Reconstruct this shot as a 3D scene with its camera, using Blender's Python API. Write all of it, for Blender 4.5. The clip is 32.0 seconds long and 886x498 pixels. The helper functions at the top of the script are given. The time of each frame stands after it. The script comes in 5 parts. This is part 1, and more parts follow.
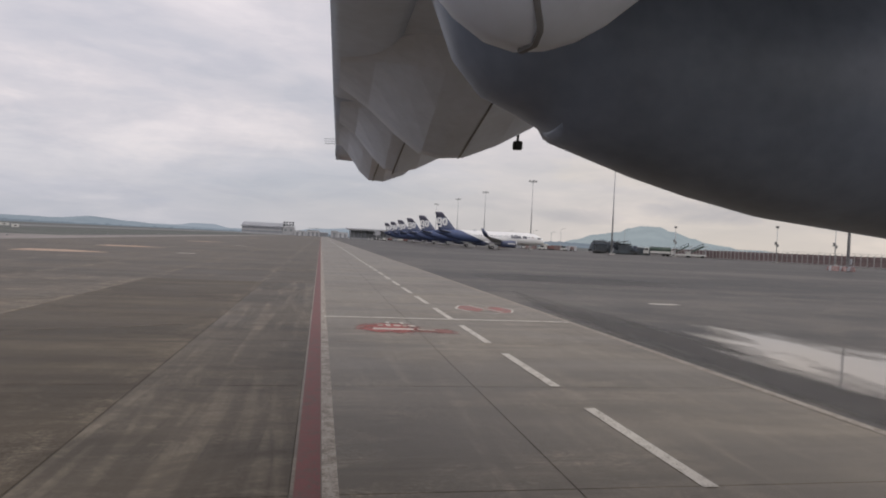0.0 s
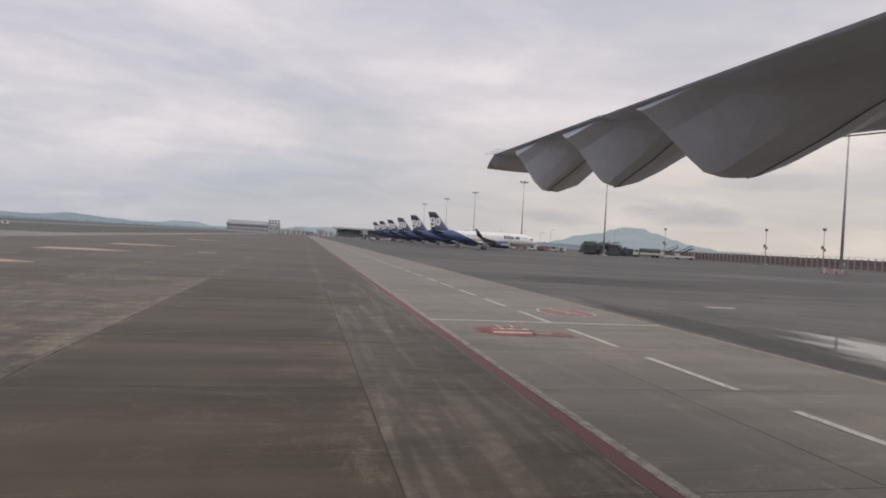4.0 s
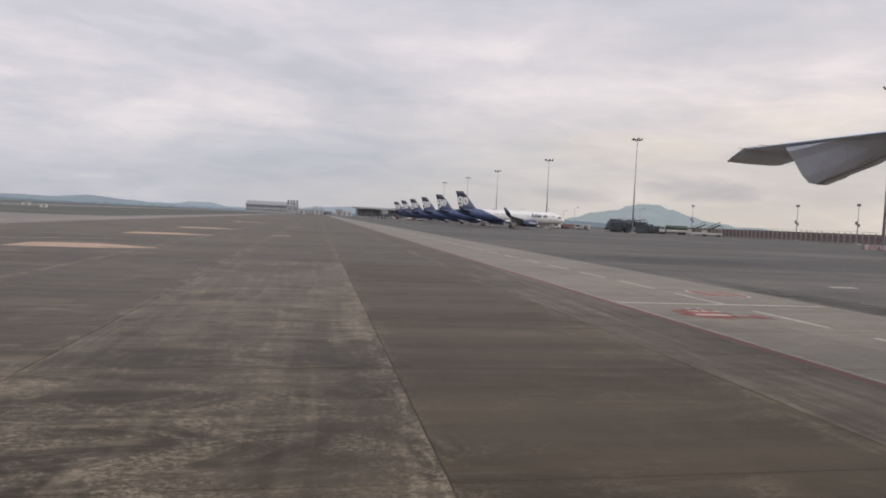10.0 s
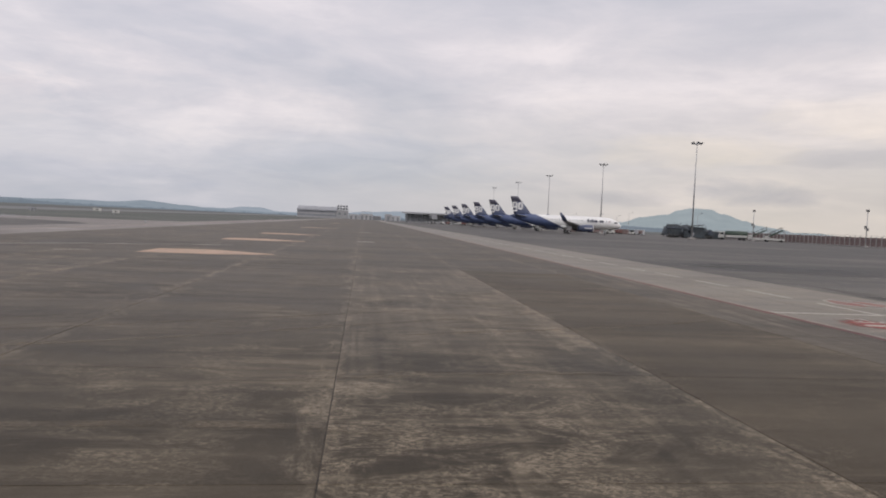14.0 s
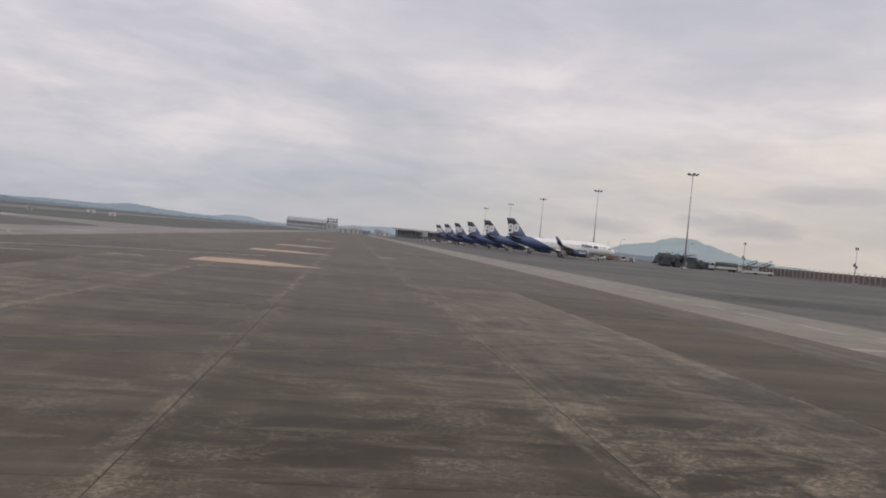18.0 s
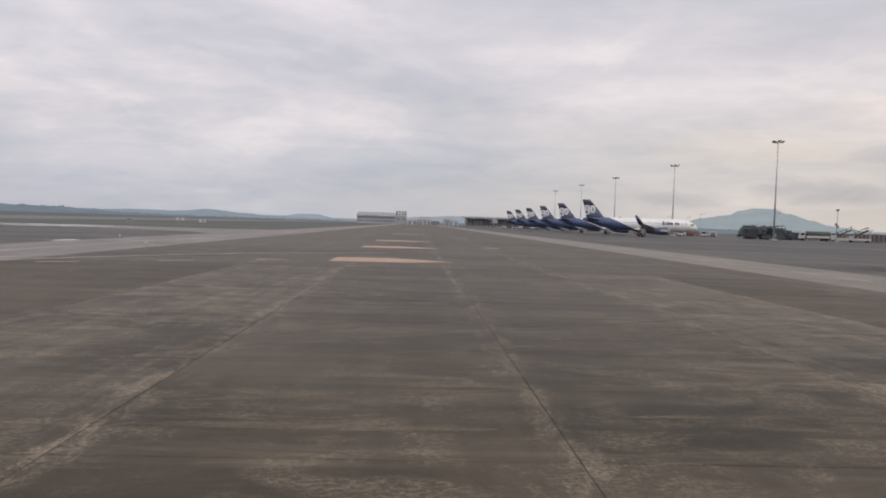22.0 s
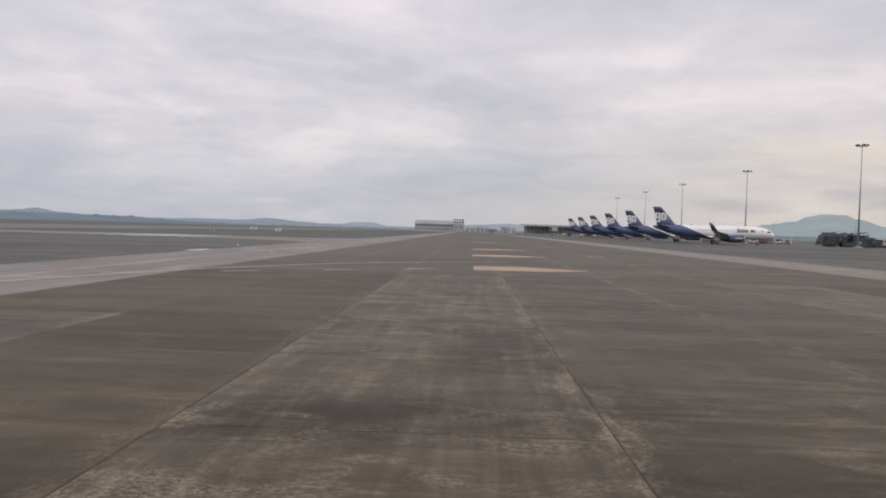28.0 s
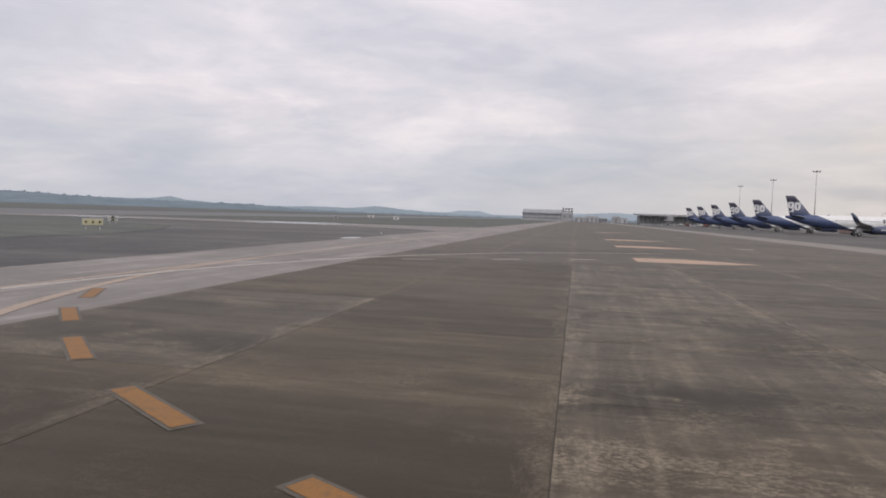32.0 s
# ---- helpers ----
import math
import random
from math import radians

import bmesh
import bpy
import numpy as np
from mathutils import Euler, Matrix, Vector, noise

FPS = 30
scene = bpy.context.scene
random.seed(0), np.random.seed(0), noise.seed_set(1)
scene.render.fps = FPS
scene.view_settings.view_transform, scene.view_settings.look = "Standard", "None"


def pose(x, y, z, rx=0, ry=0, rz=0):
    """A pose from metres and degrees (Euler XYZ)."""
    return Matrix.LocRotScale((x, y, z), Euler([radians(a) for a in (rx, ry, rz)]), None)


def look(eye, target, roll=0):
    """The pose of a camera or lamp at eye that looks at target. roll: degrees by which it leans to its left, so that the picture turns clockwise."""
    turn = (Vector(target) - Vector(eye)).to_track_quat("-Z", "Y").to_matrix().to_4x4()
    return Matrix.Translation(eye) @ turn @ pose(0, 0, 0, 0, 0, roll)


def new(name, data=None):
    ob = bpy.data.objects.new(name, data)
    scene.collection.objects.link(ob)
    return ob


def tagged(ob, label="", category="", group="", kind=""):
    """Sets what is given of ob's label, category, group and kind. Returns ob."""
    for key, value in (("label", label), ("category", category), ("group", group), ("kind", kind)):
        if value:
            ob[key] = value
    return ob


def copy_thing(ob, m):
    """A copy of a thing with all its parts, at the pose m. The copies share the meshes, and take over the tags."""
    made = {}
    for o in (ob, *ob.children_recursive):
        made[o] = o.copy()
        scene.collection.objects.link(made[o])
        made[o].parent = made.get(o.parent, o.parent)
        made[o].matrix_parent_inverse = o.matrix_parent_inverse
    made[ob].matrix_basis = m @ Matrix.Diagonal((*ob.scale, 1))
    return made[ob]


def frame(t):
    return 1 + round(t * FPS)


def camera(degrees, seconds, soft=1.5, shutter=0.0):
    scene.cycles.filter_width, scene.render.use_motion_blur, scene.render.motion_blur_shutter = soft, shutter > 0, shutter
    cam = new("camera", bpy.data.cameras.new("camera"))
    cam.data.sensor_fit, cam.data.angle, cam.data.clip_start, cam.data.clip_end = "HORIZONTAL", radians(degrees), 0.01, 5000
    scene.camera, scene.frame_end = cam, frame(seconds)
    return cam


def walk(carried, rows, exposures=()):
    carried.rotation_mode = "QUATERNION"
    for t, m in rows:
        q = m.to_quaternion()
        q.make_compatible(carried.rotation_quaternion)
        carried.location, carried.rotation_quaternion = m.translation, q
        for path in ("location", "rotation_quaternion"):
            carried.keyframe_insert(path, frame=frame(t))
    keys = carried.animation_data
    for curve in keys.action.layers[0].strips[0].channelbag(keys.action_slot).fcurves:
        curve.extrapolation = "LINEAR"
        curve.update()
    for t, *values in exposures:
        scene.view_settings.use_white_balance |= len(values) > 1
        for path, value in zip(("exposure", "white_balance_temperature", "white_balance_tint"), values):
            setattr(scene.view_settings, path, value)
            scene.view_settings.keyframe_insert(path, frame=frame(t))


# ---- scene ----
cam = camera(67.9, 32.0, soft=1.9)
PATH = [
    (0, (-0.281, 2.369, 2.122), (0.086, 4.335, 2.096), 2.7),
    (0.5, (-0.736, 2.37, 2.122), (-0.396, 4.34, 2.069), 2.1),
    (1, (-1.153, 2.37, 2.126), (-0.72, 4.322, 2.067), 1.8),
    (1.5, (-1.57, 2.371, 2.134), (-1.102, 4.314, 2.068), 2.7),
    (2, (-1.999, 2.36, 2.137), (-1.521, 4.301, 2.088), 3.2),
    (2.5, (-2.412, 2.388, 2.135), (-1.952, 4.334, 2.09), 3.1),
    (4.5, (-3.886, 2.658, 2.093), (-3.493, 4.619, 2.069), 2.6),
    (5, (-4.259, 2.671, 2.089), (-3.886, 4.634, 2.012), 1.6),
    (5.5, (-4.642, 2.661, 2.099), (-4.258, 4.624, 2.059), 3.1),
    (6, (-5.077, 2.66, 2.099), (-4.67, 4.617, 2.012), 2.3),
    (6.5, (-5.486, 2.673, 2.093), (-5.101, 4.632, 1.972), 1.3),
    (7, (-5.948, 2.637, 2.095), (-5.56, 4.597, 2.005), 2.3),
    (7.5, (-6.331, 2.654, 2.097), (-5.946, 4.615, 2.018), 2.5),
    (8, (-6.738, 2.655, 2.092), (-6.346, 4.615, 2.016), 2.6),
    (8.5, (-7.151, 2.695, 2.09), (-6.756, 4.654, 2.013), 2.4),
    (9, (-7.546, 2.676, 2.106), (-7.121, 4.63, 2.071), 3.5),
    (9.5, (-7.953, 2.668, 2.102), (-7.566, 4.629, 2.025), 2.9),
    (10, (-8.396, 2.693, 2.119), (-8.018, 4.655, 2.027), 2.6),
    (10.5, (-8.785, 2.68, 2.117), (-8.405, 4.643, 2.056), 2.6),
    (11, (-9.181, 2.695, 2.113), (-8.792, 4.656, 2.085), 3.4),
    (11.5, (-9.583, 2.665, 2.111), (-9.202, 4.628, 2.089), 3.4),
    (12, (-9.983, 2.657, 2.121), (-9.605, 4.621, 2.096), 3.5),
    (12.5, (-10.372, 2.625, 2.133), (-10.017, 4.593, 2.079), 2.5),
    (13, (-10.832, 2.573, 2.149), (-10.429, 4.532, 2.148), 3.7),
    (13.5, (-11.25, 2.523, 2.141), (-10.871, 4.487, 2.106), 3.2),
    (14, (-11.662, 2.538, 2.145), (-11.42, 4.521, 2.061), 2.6),
    (14.5, (-12.014, 2.551, 2.15), (-11.746, 4.531, 2.057), 1.5),
    (16.5, (-13.679, 2.323, 2.078), (-13.377, 4.3, 2.054), 5.04),
    (17, (-14.087, 2.306, 2.077), (-13.804, 4.285, 2.111), 6.56),
    (17.5, (-14.442, 2.388, 2.086), (-14.183, 4.371, 2.132), 7.84),
    (18, (-14.866, 2.381, 2.086), (-14.584, 4.361, 2.059), 5.3),
    (18.5, (-15.294, 2.335, 2.104), (-15.067, 4.32, 2.022), 2.5),
    (19, (-15.708, 2.288, 2.102), (-15.502, 4.276, 2.024), 2.5),
    (19.5, (-16.09, 2.271, 2.099), (-15.887, 4.26, 2.044), 3.24),
    (20, (-16.536, 2.229, 2.094), (-16.349, 4.219, 2.033), 2.88),
    (20.5, (-16.96, 2.181, 2.092), (-16.773, 4.171, 2.025), 3.4),
    (21, (-17.335, 2.155, 2.094), (-17.195, 4.15, 2.03), 2.9),
    (21.5, (-17.714, 2.124, 2.088), (-17.615, 4.121, 2.026), 2.2),
    (22, (-18.151, 2.065, 2.09), (-18.069, 4.062, 2.013), 1.8),
    (22.5, (-18.556, 1.994, 2.094), (-18.47, 3.991, 2.012), 1.8),
    (23, (-18.995, 1.933, 2.095), (-18.881, 3.929, 2.04), 2.5),
    (23.5, (-19.377, 1.872, 2.1), (-19.314, 3.87, 2.031), 1.8),
    (24, (-19.789, 1.803, 2.097), (-19.716, 3.801, 2.044), 1.8),
    (24.5, (-20.208, 1.741, 2.084), (-20.186, 3.738, 1.987), 0.7),
    (25, (-20.586, 1.652, 2.087), (-20.588, 3.649, 1.969), 0.1),
    (25.5, (-20.962, 1.56, 2.083), (-20.981, 3.557, 1.978), -0.2),
    (27.5, (-22.467, 1.262, 2.066), (-22.518, 3.26, 1.997), 1.7),
    (28, (-22.846, 1.159, 2.076), (-22.927, 3.156, 2.018), 1.6),
    (28.5, (-23.231, 1.053, 2.075), (-23.332, 3.05, 2.01), 1.1),
    (29, (-23.609, 0.947, 2.085), (-23.739, 2.942, 2.053), 2.6),
    (29.5, (-23.956, 0.824, 2.079), (-24.124, 2.815, 1.988), 1.6),
    (30, (-24.342, 0.683, 2.09), (-24.563, 2.669, 2.003), 1.3),
    (30.5, (-24.703, 0.538, 2.098), (-24.95, 2.522, 2.035), 2.1),
    (31, (-25.088, 0.407, 2.102), (-25.359, 2.388, 2.041), 2.3),
    (31.5, (-25.44, 0.275, 2.107), (-25.732, 2.252, 2.02), 1.5),
    (32, (-25.84, 0.108, 2.1), (-26.234, 2.066, 1.998), 1.9),
]
walk(cam, [(t, look(eye, target, roll)) for t, eye, target, roll in PATH],
     exposures=[(0.0, -0.06), (7.0, -0.08), (12.0, 0.0), (16.0, -0.05), (18.0, -0.14), (20.5, -0.04), (28.0, -0.02), (32.0, 0.07)])

# ---- world, sun ----
world = bpy.data.worlds.new("overcast_sky")
scene.world = world
world.use_nodes = True
SUN_EL, SUN_AZ = radians(52), radians(160)      # a weak high sun behind the cloud


def nd(tree, kind, **inputs):
    """A node with its named inputs set or linked."""
    n = tree.nodes.new(kind)
    for key, value in inputs.items():
        sock = n.inputs[int(key[1:])] if key[0] == "i" and key[1:].isdigit() else n.inputs[key.replace("_", " ")]
        if isinstance(value, bpy.types.NodeSocket):
            tree.links.new(value, sock)
        else:
            sock.default_value = value
    return n


def mth(tree, op, a, b=0.0, clamp=False):
    n = nd(tree, "ShaderNodeMath", i0=a, i1=b)
    n.operation, n.use_clamp = op, clamp
    return n.outputs[0]


def mixc(tree, fac, a, b, blend="MIX"):
    n = tree.nodes.new("ShaderNodeMix")
    n.data_type, n.blend_type = "RGBA", blend
    for sock, value in ((n.inputs[0], fac), (n.inputs[6], a), (n.inputs[7], b)):
        if isinstance(value, bpy.types.NodeSocket):
            tree.links.new(value, sock)
        else:
            sock.default_value = value
    return n.outputs[2]


def ramp(tree, fac, *stops):
    n = nd(tree, "ShaderNodeValToRGB", Fac=fac)
    e = n.color_ramp.elements
    while len(e) < len(stops):
        e.new(0.5)
    for el, (p, c) in zip(e, stops):
        el.position, el.color = p, (*c, 1) if len(c) == 3 else c
    return n.outputs[0]


def build_world():
    t = world.node_tree
    t.nodes.clear()
    sky = nd(t, "ShaderNodeTexSky")
    sky.sky_type, sky.sun_disc = "NISHITA", False
    sky.sun_elevation, sky.sun_rotation = SUN_EL, SUN_AZ
    sky.air_density, sky.dust_density = 1.0, 3.0
    blue = mixc(t, 1.0, sky.outputs[0], (0.1, 0.1, 0.1, 1), "MULTIPLY")
    co = t.nodes.new("ShaderNodeTexCoord")
    sep = nd(t, "ShaderNodeSeparateXYZ", Vector=co.outputs["Generated"])
    up = mth(t, "MAXIMUM", sep.outputs[2], 0.0)
    den = mth(t, "ADD", up, 0.22)
    flat = nd(t, "ShaderNodeCombineXYZ", X=mth(t, "DIVIDE", sep.outputs[0], den), Y=mth(t, "DIVIDE", sep.outputs[1], den), Z=0.0)
    drift = nd(t, "ShaderNodeMapping", Vector=flat.outputs[0])
    drift.inputs["Scale"].default_value = (1.0, 1.15, 1.0)
    drift.inputs["Location"].default_value = (3.1, 0.6, 0.0)
    big = nd(t, "ShaderNodeTexNoise", Vector=drift.outputs[0], Scale=0.75, Detail=8.0, Roughness=0.52, Distortion=0.5)
    small = nd(t, "ShaderNodeTexNoise", Vector=drift.outputs[0], Scale=2.6, Detail=7.0, Roughness=0.6, Distortion=0.4)
    both = mth(t, "ADD", mth(t, "MULTIPLY", big.outputs[0], 0.70), mth(t, "MULTIPLY", small.outputs[0], 0.30))
    cloud = ramp(t, both, (0.36, (0.565, 0.57, 0.635)), (0.46, (0.655, 0.64, 0.698)), (0.53, (0.745, 0.708, 0.752)), (0.61, (0.90, 0.835, 0.86)))
    # the haze low down: grey blue to one side, creamy to the other
    side = mth(t, "MULTIPLY_ADD", sep.outputs[0], 1.3, True)
    side_n = side.node
    side_n.inputs[2].default_value = 0.28
    low = mixc(t, side, (0.55, 0.58, 0.645, 1), (0.80, 0.71, 0.585, 1))
    haze = ramp(t, up, (0.0, (1, 1, 1)), (0.07, (0.8, 0.8, 0.8)), (0.20, (0.25, 0.25, 0.25)), (0.4, (0, 0, 0)))
    cloud = mixc(t, haze, cloud, mixc(t, 0.36, low, cloud))
    shade = ramp(t, up, (0.0, (0.95, 0.95, 0.95)), (0.3, (1.04, 1.04, 1.04)), (1.0, (1.1, 1.1, 1.1)))
    cloud = mixc(t, 1.0, cloud, shade, "MULTIPLY")
    # banks of cloud that stand out from the sheet: bearing and height in degrees, half widths, tint
    bearing = mth(t, "MULTIPLY", mth(t, "ARCTAN2", sep.outputs[0], sep.outputs[1]), 57.3)
    height = mth(t, "MULTIPLY", mth(t, "ARCSINE", sep.outputs[2]), 57.3)
    grid = nd(t, "ShaderNodeCombineXYZ", X=mth(t, "MULTIPLY", bearing, 0.12), Y=mth(t, "MULTIPLY", height, 0.38), Z=0.0)
    puff = nd(t, "ShaderNodeTexNoise", Vector=grid.outputs[0], Scale=1.6, Detail=7.0, Roughness=0.6, Distortion=0.5).outputs[0]
    for a, e, wa, we, tint, rim in ((31.9, 3.3, 5.0, 1.3, (0.77, 0.80, 0.86), 2.2), (38.5, 6.0, 5.0, 0.8, (0.88, 0.89, 0.92), 2.6), (22.0, 2.6, 4.0, 0.7, (0.90, 0.91, 0.94), 2.6), (27.0, 6.6, 9.0, 1.5, (1.07, 1.045, 0.985), 2.6), (40.0, 9.0, 8.0, 2.0, (1.07, 1.05, 1.0), 2.6), (-13.0, 9.4, 15.0, 4.5, (1.10, 1.075, 1.05), 3.0),
                                    (-34.0, 8.0, 12.0, 3.0, (1.08, 1.05, 1.03), 3.0), (1.0, 5.0, 13.0, 2.6, (0.93, 0.955, 0.985), 2.4), (-26.0, 2.6, 16.0, 1.2, (0.94, 0.955, 0.98), 2.6), (-42.0, 2.2, 5.0, 0.9, (1.09, 1.07, 1.06), 2.4)):
        u = mth(t, "DIVIDE", mth(t, "SUBTRACT", bearing, a), wa)
        v = mth(t, "DIVIDE", mth(t, "SUBTRACT", height, e), we)
        far = mth(t, "ADD", mth(t, "MULTIPLY", u, u), mth(t, "MULTIPLY", v, v))
        far = mth(t, "ADD", far, mth(t, "MULTIPLY", mth(t, "SUBTRACT", puff, 0.5), rim))
        cloud = mixc(t, ramp(t, far, (0.0, (1, 1, 1)), (0.5, (0.6, 0.6, 0.6)), (1.0, (0, 0, 0))), cloud, mixc(t, 1.0, cloud, (*tint, 1), "MULTIPLY"))
    thread = nd(t, "ShaderNodeCombineXYZ", X=mth(t, "MULTIPLY", bearing, 0.11), Y=mth(t, "MULTIPLY", height, 0.55), Z=2.0)
    wisp = nd(t, "ShaderNodeTexNoise", Vector=thread.outputs[0], Scale=1.0, Detail=6.0, Roughness=0.58, Distortion=0.7).outputs[0]
    low_band = ramp(t, up, (0.01, (0.2, 0.2, 0.2)), (0.06, (1, 1, 1)), (0.25, (0.55, 0.55, 0.55)), (0.6, (0, 0, 0)))
    cloud = mixc(t, low_band, cloud, mixc(t, 1.0, cloud, ramp(t, wisp, (0.34, (0.935, 0.94, 0.955)), (0.5, (1, 1, 1)), (0.64, (1.05, 1.04, 1.025))), "MULTIPLY"))
    cloud = mixc(t, 1.0, cloud, (1.0, 0.992, 0.992, 1), "MULTIPLY")
    full = mixc(t, 0.92, blue, cloud)
    bg = nd(t, "ShaderNodeBackground", Color=full, Strength=1.0)
    out = nd(t, "ShaderNodeOutputWorld", Surface=bg.outputs[0])


build_world()
sun = new("sun", bpy.data.lights.new("sun", "SUN"))
sun.data.energy, sun.data.angle, sun.data.color = 0.8, radians(30), (1.0, 0.96, 0.9)
sun.matrix_world = look((0, 0, 60), Vector((0, 0, 60)) - Vector((math.sin(SUN_AZ) * math.cos(SUN_EL), math.cos(SUN_AZ) * math.cos(SUN_EL), math.sin(SUN_EL))))
scene.view_settings.exposure = 0.0


# ---- materials ----
def plain(name, color, rough=0.5, metal=0.0, vary=0.12, scale=3.0, bump=0.0, spec=0.5, emit=0.0):
    """Paint, metal, plastic: one colour with soft dirt at two scales."""
    m = bpy.data.materials.new(name)
    m.use_nodes = True
    t = m.node_tree
    b = t.nodes["Principled BSDF"]
    co = t.nodes.new("ShaderNodeTexCoord").outputs["Object"]
    n1 = nd(t, "ShaderNodeTexNoise", Vector=co, Scale=scale, Detail=5.0, Roughness=0.6)
    n2 = nd(t, "ShaderNodeTexNoise", Vector=co, Scale=scale * 9, Detail=3.0)
    v = mth(t, "ADD", mth(t, "MULTIPLY", n1.outputs[0], 0.7), mth(t, "MULTIPLY", n2.outputs[0], 0.3))
    dark = tuple(c * (1 - 2 * vary) for c in color)
    light = tuple(min(1, c * (1 + vary)) for c in color)
    t.links.new(ramp(t, v, (0.3, dark), (0.65, light)), b.inputs["Base Color"])
    b.inputs["Roughness"].default_value, b.inputs["Metallic"].default_value = rough, metal
    b.inputs["Specular IOR Level"].default_value = spec
    if emit:
        b.inputs["Emission Color"].default_value, b.inputs["Emission Strength"].default_value = (*color, 1), emit
    if bump:
        bp = nd(t, "ShaderNodeBump", Height=n2.outputs[0], Strength=bump, Distance=0.02)
        t.links.new(bp.outputs[0], b.inputs["Normal"])
    return m


def pavement(name, dark, light, streak=0.6, along=0.3, rough=(0.42, 0.7), stain=0.35, random_tone=0.0, seed=0.0, spec=0.24, broad=0.35):
    """Concrete or asphalt: streaks swept across, tyre marks along, stains, fine grain."""
    m = bpy.data.materials.new(name)
    m.use_nodes = True
    t = m.node_tree
    b = t.nodes["Principled BSDF"]
    co = nd(t, "ShaderNodeNewGeometry").outputs["Position"]

    def noise_at(sx, sy, detail=5.0, rough_=0.6, shift=0.0, dist=0.0):
        mp = nd(t, "ShaderNodeMapping", Vector=co)
        mp.inputs["Scale"].default_value = (sx, sy, 1)
        mp.inputs["Location"].default_value = (seed + shift, seed * 1.7 - shift, 0)
        return nd(t, "ShaderNodeTexNoise", Vector=mp.outputs[0], Scale=1.0, Detail=detail, Roughness=rough_, Distortion=dist).outputs[0]

    large = noise_at(0.11, 0.07, 4.0, 0.55, 0.0, 0.6)
    across = noise_at(0.20, 1.9, 8.0, 0.66, 4.0, 0.9)
    across2 = noise_at(0.8, 6.0, 6.0, 0.65, 9.0, 0.5)
    down = noise_at(1.9, 0.10, 5.0, 0.62, 15.0, 0.8)
    down2 = noise_at(0.55, 0.07, 4.0, 0.6, 18.0, 0.5)
    blot = noise_at(0.42, 0.40, 7.0, 0.72, 21.0, 0.8)
    speck = noise_at(5.0, 8.0, 7.0, 0.86, 33.0, 0.6)
    grain = noise_at(40.0, 40.0, 3.0, 0.7, 2.0)
    s = mth(t, "MULTIPLY", ramp(t, across, (0.50, (0, 0, 0)), (0.63, (1, 1, 1))), ramp(t, blot, (0.43, (0.05, 0.05, 0.05)), (0.57, (1, 1, 1))))
    s2 = mth(t, "MULTIPLY", ramp(t, across2, (0.50, (0, 0, 0)), (0.66, (1, 1, 1))), ramp(t, across, (0.42, (0, 0, 0)), (0.6, (1, 1, 1))))
    s3 = mth(t, "MULTIPLY", ramp(t, speck, (0.49, (0, 0, 0)), (0.56, (1, 1, 1))), ramp(t, blot, (0.47, (0, 0, 0)), (0.60, (1, 1, 1))))
    d = mth(t, "MULTIPLY", ramp(t, down, (0.48, (0, 0, 0)), (0.64, (1, 1, 1))), ramp(t, blot, (0.36, (0.1, 0.1, 0.1)), (0.60, (1, 1, 1))))
    huge = noise_at(0.022, 0.035, 4.0, 0.55, 51.0, 0.7)
    band = noise_at(0.018, 0.16, 5.0, 0.6, 57.0, 0.5)
    v = mth(t, "MULTIPLY", large, 0.30)
    v = mth(t, "ADD", v, mth(t, "MULTIPLY", mth(t, "SUBTRACT", huge, 0.5), broad))
    v = mth(t, "ADD", v, mth(t, "MULTIPLY", mth(t, "SUBTRACT", band, 0.5), broad))
    v = mth(t, "ADD", v, mth(t, "MULTIPLY", s, streak * 0.30))
    v = mth(t, "ADD", v, mth(t, "MULTIPLY", s2, streak * 0.12))
    v = mth(t, "ADD", v, mth(t, "MULTIPLY", s3, streak * 0.46))
    v = mth(t, "ADD", v, mth(t, "MULTIPLY", d, along * 0.5))
    v = mth(t, "ADD", v, mth(t, "MULTIPLY", mth(t, "SUBTRACT", down2, 0.5), along * 0.5))
    v = mth(t, "ADD", v, mth(t, "MULTIPLY", mth(t, "SUBTRACT", blot, 0.5), stain))
    v = mth(t, "ADD", v, mth(t, "MULTIPLY", mth(t, "SUBTRACT", grain, 0.5), 0.22))
    if random_tone:
        r = t.nodes.new("ShaderNodeObjectInfo").outputs["Random"]
        v = mth(t, "ADD", v, mth(t, "MULTIPLY", mth(t, "SUBTRACT", r, 0.5), random_tone))
    t.links.new(ramp(t, v, (0.06, dark), (0.70, light)), b.inputs["Base Color"])
    t.links.new(mth(t, "MULTIPLY_ADD", blot, rough[1] - rough[0]), b.inputs["Roughness"])
    b.inputs["Roughness"].links[0].from_node.inputs[2].default_value = rough[0]
    b.inputs["Specular IOR Level"].default_value = spec
    h = mth(t, "ADD", grain, mth(t, "MULTIPLY", across, 0.6))
    bp = nd(t, "ShaderNodeBump", Height=h, Strength=0.25, Distance=0.012)
    t.links.new(bp.outputs[0], b.inputs["Normal"])
    return m


